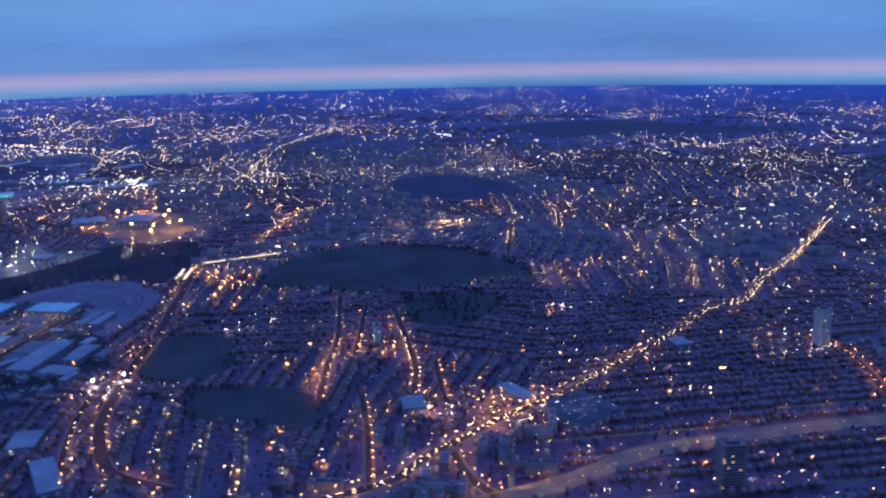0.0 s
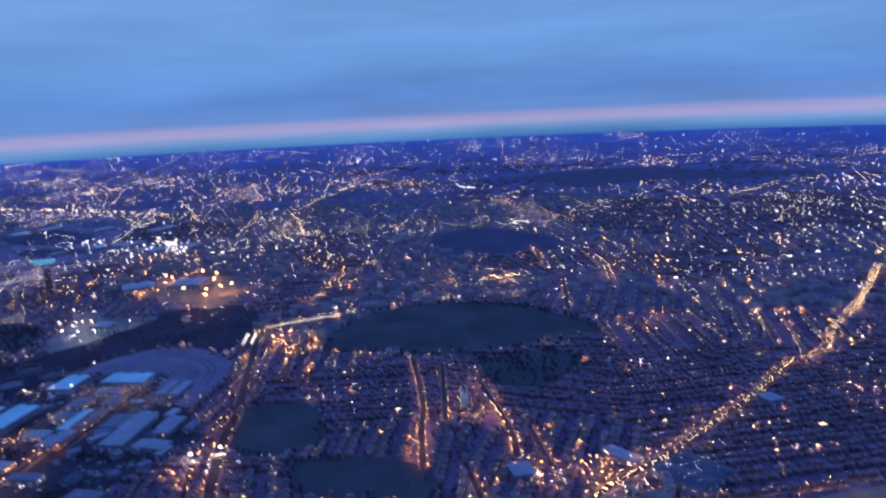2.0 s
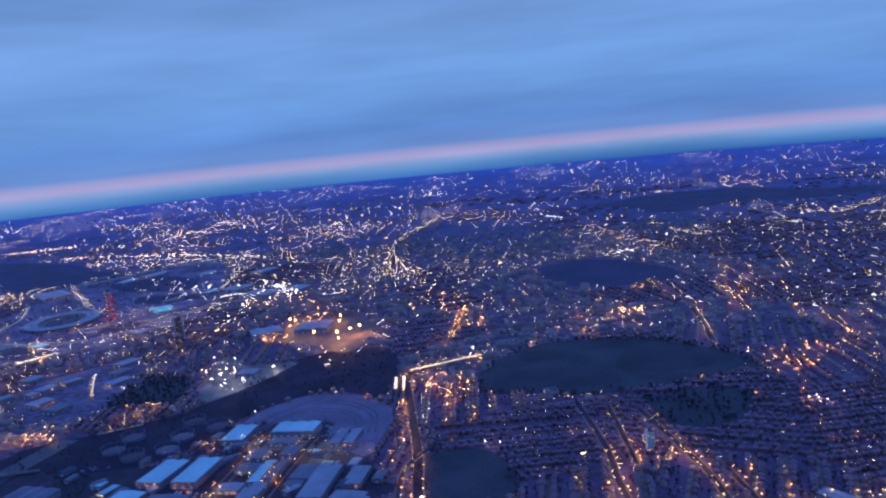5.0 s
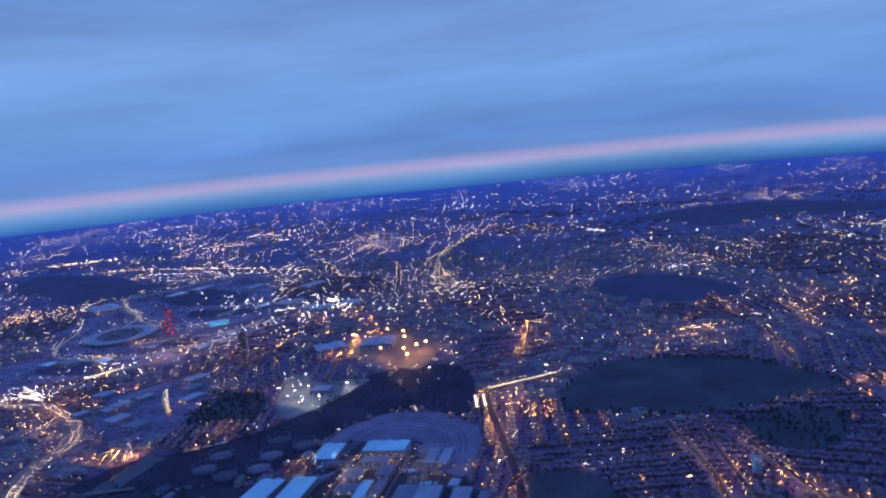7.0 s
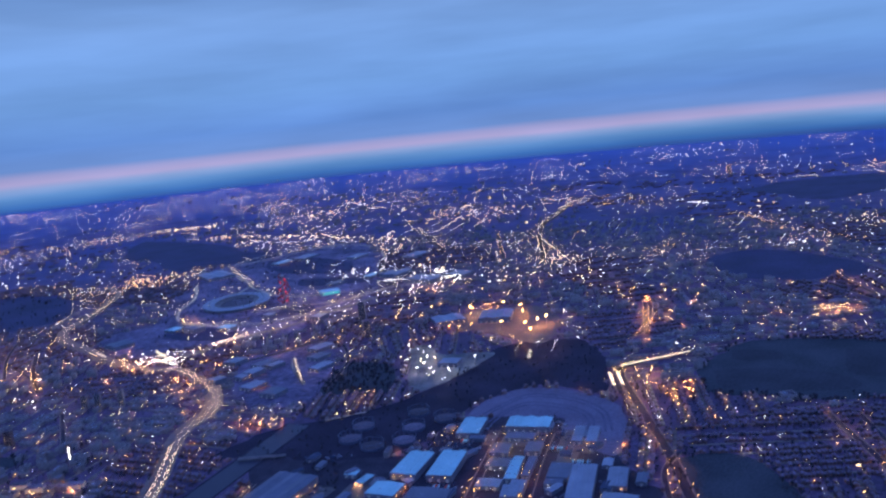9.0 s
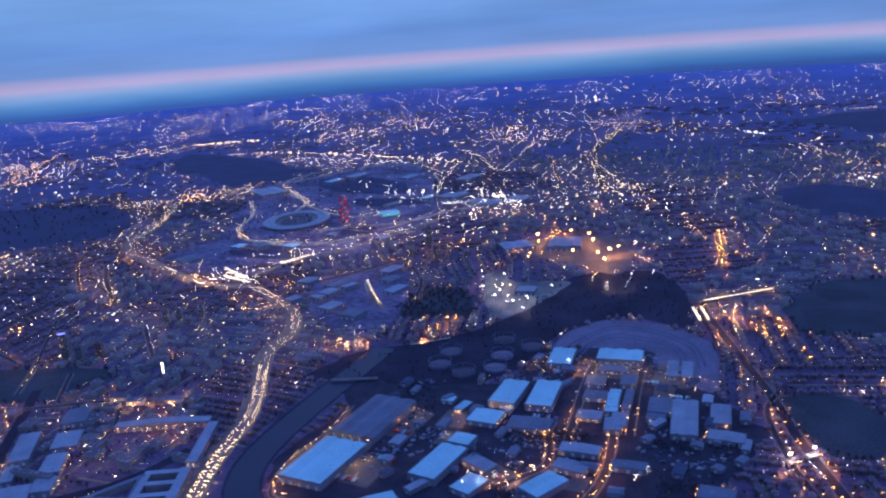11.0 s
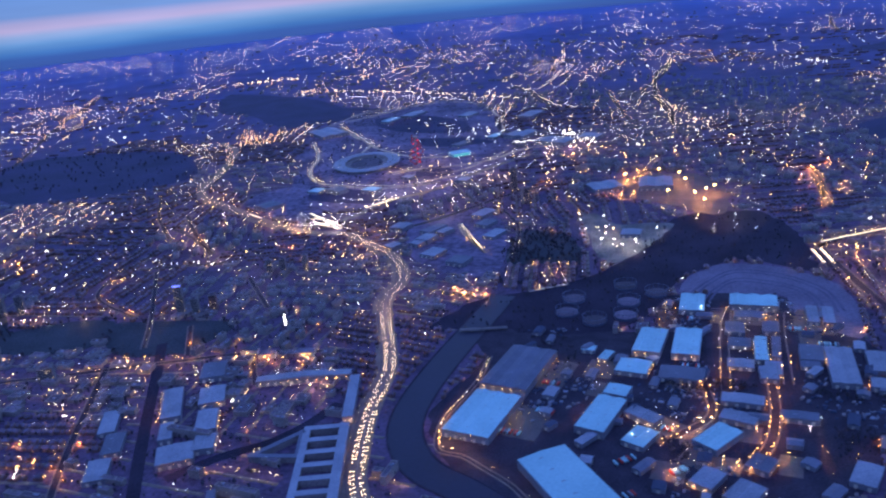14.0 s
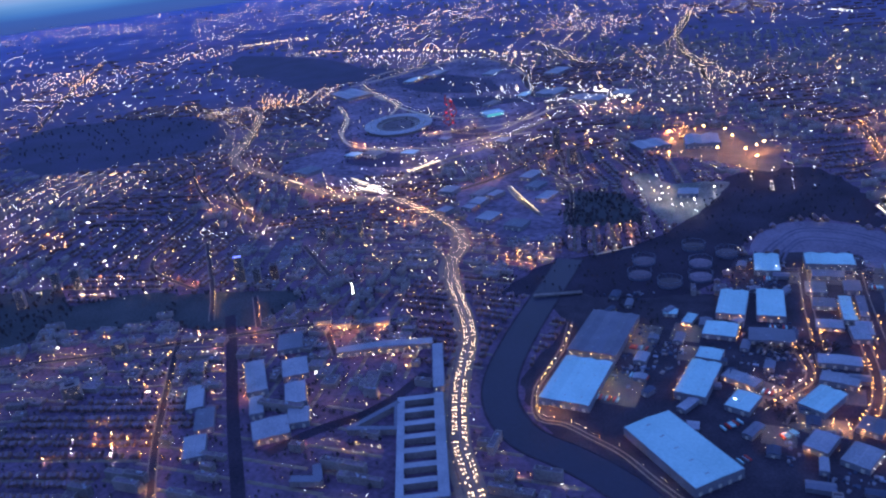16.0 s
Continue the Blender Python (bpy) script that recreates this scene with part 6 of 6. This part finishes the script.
for x, y, z, turn, w, d, h, ci in blocks[:240]:
    m = pose(x, y, z, 0, 0, math.degrees(turn)) @ Matrix.Diagonal((w, d, h, 1))
    if block is None:
        block = empty("low_block", m, "Flat-roofed low block of flats or workshops", "building", "low flat-roofed blocks")
        link("wall", BV, BF[:12], CONCRETE, block)
        link("roof", BV[12:], [(0, 1, 2, 3)], FLATROOF, block)
        unit = Matrix.Diagonal((w, d, h, 1)).inverted()
    else:
        copy_thing(block, m @ unit)
PV = [(a, b, e) for e in (0, 1) for a, b in ((-.5, -.5), (.5, -.5), (.5, .5), (-.5, .5))]
PF = [(0, 1, 5, 4), (1, 2, 6, 5), (2, 3, 7, 6), (3, 0, 4, 7), (4, 5, 6, 7)]
q = np.repeat(blocks[:1500], 2, 0)
du, dv = rng.uniform(-.35, .35, len(q)) * q[:, 4], rng.uniform(-.3, .3, len(q)) * q[:, 5]
c, s = np.cos(q[:, 3]), np.sin(q[:, 3])
swarm("roof_plant", PV, PF, [0] * 5, np.stack([q[:, 0] + c * du - s * dv, q[:, 1] + s * du + c * dv, q[:, 6] * 0.92, q[:, 3], rng.uniform(0.8, 2.6, len(q)), rng.uniform(0.8, 2.2, len(q)), rng.uniform(0.6, 1.4, len(q)), rng.choice([0, 1], len(q))], 1), [CONCRETE, GREYROOF], "small plant boxes and stair heads on flat roofs", "roof plant")
blocks = blocks[240:]
swarm("flats_and_works", BV, BF, BM, blocks[:, :7], [CONCRETE, FLATROOF], "flat-roofed blocks of flats and small works", "buildings")


# side streets between the rows
n = len(streets)
swarm("side_streets", PV, PF, [0] * 5, np.stack([streets[:, 0], streets[:, 1], np.full(n, -0.1), streets[:, 2], np.full(n, 12.2), np.full(n, 3.6), np.full(n, 0.14)], 1), [PAVING], "narrow paved streets between rows of houses", "streets")


# ---- trees ----
def tree_shape(seed, clumps):
    r = np.random.default_rng(seed)
    v = [(-.09, -.09, 0), (.09, -.09, 0), (.09, .09, 0), (-.09, .09, 0), (-.03, -.03, 1.1), (.03, -.03, 1.1), (.03, .03, 1.1), (-.03, .03, 1.1)]
    f = [(0, 1, 5, 4), (1, 2, 6, 5), (2, 3, 7, 6), (3, 0, 4, 7)]
    mi = [1] * 4
    for k in range(clumps):
        a, q = r.uniform(0, 6.28), r.uniform(0, 0.55)
        c = np.array([math.cos(a) * q, math.sin(a) * q, r.uniform(0.7, 1.75)])
        s = r.uniform(0.28, 0.5)
        b = len(v)
        for d in ((1, 0, 0), (0, 1, 0), (-1, 0, 0), (0, -1, 0), (0, 0, 1), (0, 0, -1)):
            v.append(tuple(c + s * r.uniform(0.7, 1.25) * np.array(d) + r.normal(0, 0.06, 3)))
        f += [(b + i, b + (i + 1) % 4, b + 4) for i in range(4)] + [(b + (i + 1) % 4, b + i, b + 5) for i in range(4)]
        mi += [0] * 8
    return v, f, mi


def scatter(poly, n, lo=1.5, hi=3.4):
    q = np.array(poly)
    x, y = rng.uniform(q[:, 0].min(), q[:, 0].max(), n), rng.uniform(q[:, 1].min(), q[:, 1].max(), n)
    k = inside(x, y, poly)
    return np.stack([x[k], y[k], rng.uniform(lo, hi, k.sum()), np.zeros(k.sum())], 1)


BELT = [(-691, 691), (-652, 756), (-572, 795), (-510, 855), (-428, 1024), (-312, 1007), (-304, 837), (-373, 868), (-438, 817), (-490, 703), (-563, 675), (-604, 689)]
groves = [scatter(BELT, 700, 1.0, 2.2), scatter([(-638, 942), (-619, 982), (-563, 954), (-546, 867), (-596, 863), (-631, 866)], 260), scatter([(-43, 767), (22, 790), (60, 761), (29, 694), (-27, 690)], 140),
          scatter([(-1692, 1244), (-1822, 1461), (-1771, 1566), (-1560, 1590), (-1379, 1522), (-1288, 1354), (-1352, 1257)], 220, 2, 4), 
          scatter([(-1194, 1760), (-1156, 1877), (-955, 2041), (-820, 1905), (-748, 1640), (-700, 1340), (-784, 1235), (-920, 1140), (-1025, 1170)], 500, 1.2, 2.6), scatter([(-1270, 710), (-1199, 715), (-1142, 652), (-1147, 604), (-1169, 582), (-1280, 600)], 160)]


def fringe(poly, gap):
    """Trees along an outline, in broken runs."""
    q = np.array(poly)
    d = np.hypot(*(np.roll(q, -1, 0) - q).T)
    rows = []
    for (x, y), (x1, y1), length in zip(q, np.roll(q, -1, 0), d):
        for k in range(rng.poisson(length / gap)):
            u = rng.random()
            if noise.noise(Vector((x * 0.02, y * 0.02, 1.0))) > -0.15:
                rows.append((x + (x1 - x) * u + rng.normal(0, 3.5), y + (y1 - y) * u + rng.normal(0, 3.5), rng.uniform(1.2, 3.0), 0))
    return np.array(rows).reshape(-1, 4)


groves += [fringe(p, 4.5 if np.hypot(*(p.mean(0) + (290, 0))) < 1200 else 7.0) for p in GREENS if np.hypot(*(p.mean(0) + (290, 0))) < 1300]
# planting between the yards of the estate
groves += [scatter(p, n, 0.9, 1.8) for p, n in (([(-472, 589), (-420, 597), (-397, 586), (-421, 576), (-468, 576)], 260), ([(-357, 587), (-326, 577), (-291, 579), (-303, 562), (-328, 566), (-357, 570)], 160), ([(-616, 696), (-546, 672), (-535, 606), (-543, 573), (-564, 648)], 220), ([(-360, 532), (-334, 534), (-313, 516), (-330, 492), (-361, 490)], 160), ([(-474, 510), (-453, 507), (-455, 483), (-470, 482)], 60))]
holders = np.array([(-499, 790), (-496, 749), (-499, 717), (-550, 757), (-555, 724), (-528, 705), (-468, 772)])
groves[0] = groves[0][np.hypot(groves[0][:, None, 0] - holders[:, 0], groves[0][:, None, 1] - holders[:, 1]).min(1) > 15]
trees = np.vstack([trees] + groves)
trees = trees[np.argsort(np.hypot(trees[:, 0] + 570, trees[:, 1]))]
tv, tf, tm = tree_shape(3, 8)
first_tree = None
for x, y, r, _ in trees[:260]:
    m = pose(x, y, 0, 0, 0, rng.uniform(0, 360))
    if first_tree is None:
        first_tree = empty("tree", m, "Dark garden tree with an uneven crown", "tree", "garden trees")
        link("trunk", tv[:8], tf[:4], BARK, first_tree)
        link("crown", [tuple(2.2 * np.array(p)) for p in tv[8:]], [tuple(i - 8 for i in g) for g in tf[4:]], LEAF, first_tree)
    else:
        copy_thing(first_tree, m)
rest_trees = trees[260:]
for k, n in enumerate((8, 6, 5)):
    t = rest_trees[k::3]
    d = np.hypot(t[:, 0] + 290, t[:, 1])
    v, f, mi = tree_shape(20 + k, n)
    swarm("garden_trees", v, f, mi, np.stack([t[:, 0], t[:, 1], height(t[:, 0], t[:, 1]), rng.uniform(0, 6.28, len(t)), t[:, 2], t[:, 2], t[:, 2] * rng.uniform(0.8, 1.3, len(t))], 1), [LEAF, BARK], "dark trees in gardens and groves", "trees")

# ---- lamps of the whole town ----
# lamps cluster along busier quarters and thin out between them
patchy = lambda q: np.array([0.5 + 0.55 * noise.noise(Vector((x * 0.0042, y * 0.0026, 4.0))) + 0.45 * noise.noise(Vector((x * 0.015, y * 0.009, 8.0))) for x, y in q[:, :2]])
lamps_rows, windows = (q[rng.random(len(q)) < np.where(np.hypot(q[:, 0] + 290, q[:, 1]) > 1700, np.clip(3.2 * patchy(q) - 1.05, 0.09, 1.0), np.clip(2.6 * patchy(q) - 0.2, 0.6, 1.0))] for q in (lamps_rows, windows))
for x, y, ci in lamps_rows:
    if math.hypot(x + 290, y) > 950:
        j = 5.0 if math.hypot(x + 290, y) < 1700 else 14.0
        x, y = x + rng.normal(0, j), y + rng.normal(0, j)
    c = int(CELL_LAMP[int(ci)]) if rng.random() < (0.7 if y < 1500 else 0.35) else int(rng.choice([0, 1, 2, 2]))
    LAMPS[c].append((x, y, 3.4, min(2.2, rng.lognormal(-0.45, 0.5) * (1.9 if rng.random() < 0.05 else 1))))
PANES = [[], [], []]  # lit windows and doorways
for x, y, ci in windows:
    PANES[int(rng.choice([0, 1, 1, 2]))].append((x, y, rng.uniform(1.8, 4.8), min(1.7, rng.lognormal(-0.75, 0.55))))
OV = [(1, 0, 0), (0, 1, 0), (-1, 0, 0), (0, -1, 0), (0, 0, 1.3), (0, 0, -0.1)]
OF = [(i, (i + 1) % 4, 4) for i in range(4)] + [((i + 1) % 4, i, 5) for i in range(4)]
WORDS = ("orange sodium", "warm white", "cold white")
GLASSES, FARS = (SODIUM_HEAD, WARM_HEAD, COOL_HEAD), (FAR_SODIUM, FAR_WARM, FAR_COOL)
for sets, name, what in ((LAMPS, "town_lamps", "lamps of the town"), (STREET, "road_lamps", "lamps along main roads"), (PANES, "lit_windows", "lit windows and doorways")):
    for k, word in enumerate(WORDS):
        a = np.array(sets[k])
        d = np.hypot(a[:, 0] + 290, a[:, 1])
        r = 0.238 * a[:, 3] * np.clip(d / 780, 1, 2.4)
        z = a[:, 2] + height(a[:, 0], a[:, 1])
        place = np.stack([a[:, 0], a[:, 1], z, np.zeros(len(a)), r, r, r * 0.9], 1)
        swarm(name, OV, OF, [0] * 4 + [1] * 4, place[d < 1500], [(SODIUM, WARM, COOL)[k], ROAD_GLASS if sets is STREET and k == 0 else (SODIUM, WARM, COOL)[k] if sets is PANES else GLASSES[k]], f"countless {word} {what}", "lamps")
        place[:, 4:7] *= (1.2 * np.clip(d / 2000, 1, 1.5))[:, None]
        place[:, 2] += 1.5
        swarm("far_" + name, OV, OF, [0] * 8, place[d >= 1500], [FARS[k]], f"far scattered {word} {what}", "lamps")
a = np.array(CAR_LAMPS)
r = 0.46 * a[:, 3] * np.clip(np.hypot(a[:, 0] + 290, a[:, 1]) / 850, 1, 2)
swarm("car_lights", OV, OF, [0] * 8, np.stack([a[:, 0], a[:, 1], a[:, 2], np.zeros(len(a)), r, r, r], 1), [HEADLIGHT], "warm headlights of cars in far traffic", "car lights")

# lit shop fronts, platforms and loading bays: short bright bars on walls
n = 420
fx, fy = rng.uniform(-2200, 1100, n), rng.uniform(400, 2300, n)
ok = in_view(fx, fy) & free(fx, fy, 1.0)
fx, fy = fx[ok], fy[ok]
cell = nearest_cell(fx, fy)
far_off = np.hypot(fx + 290, fy)
grow = np.clip(far_off / 900, 1, 1.8)
QV = [(-.5, -.5, 0), (.5, -.5, 0), (.5, .5, 0), (-.5, .5, 0), (-.5, -.5, 1), (.5, -.5, 1), (.5, .3, 1.2), (-.5, .3, 1.2)]
QF = [(0, 1, 5, 4), (1, 2, 6, 5), (2, 3, 7, 6), (3, 0, 4, 7), (4, 5, 6, 7)]
swarm("lit_fronts", QV, QF, [0] * 5, np.stack([fx, fy, np.full(len(fx), 2.4), CELL_TURN[cell], rng.uniform(2, 6.5, len(fx)), 0.35 * grow, 0.4 * grow, rng.choice([0, 1], len(fx), p=[.6, .4])], 1), [FAR_COOL, FAR_WARM], "bright strips of lit shop fronts and canopies", "lit fronts")
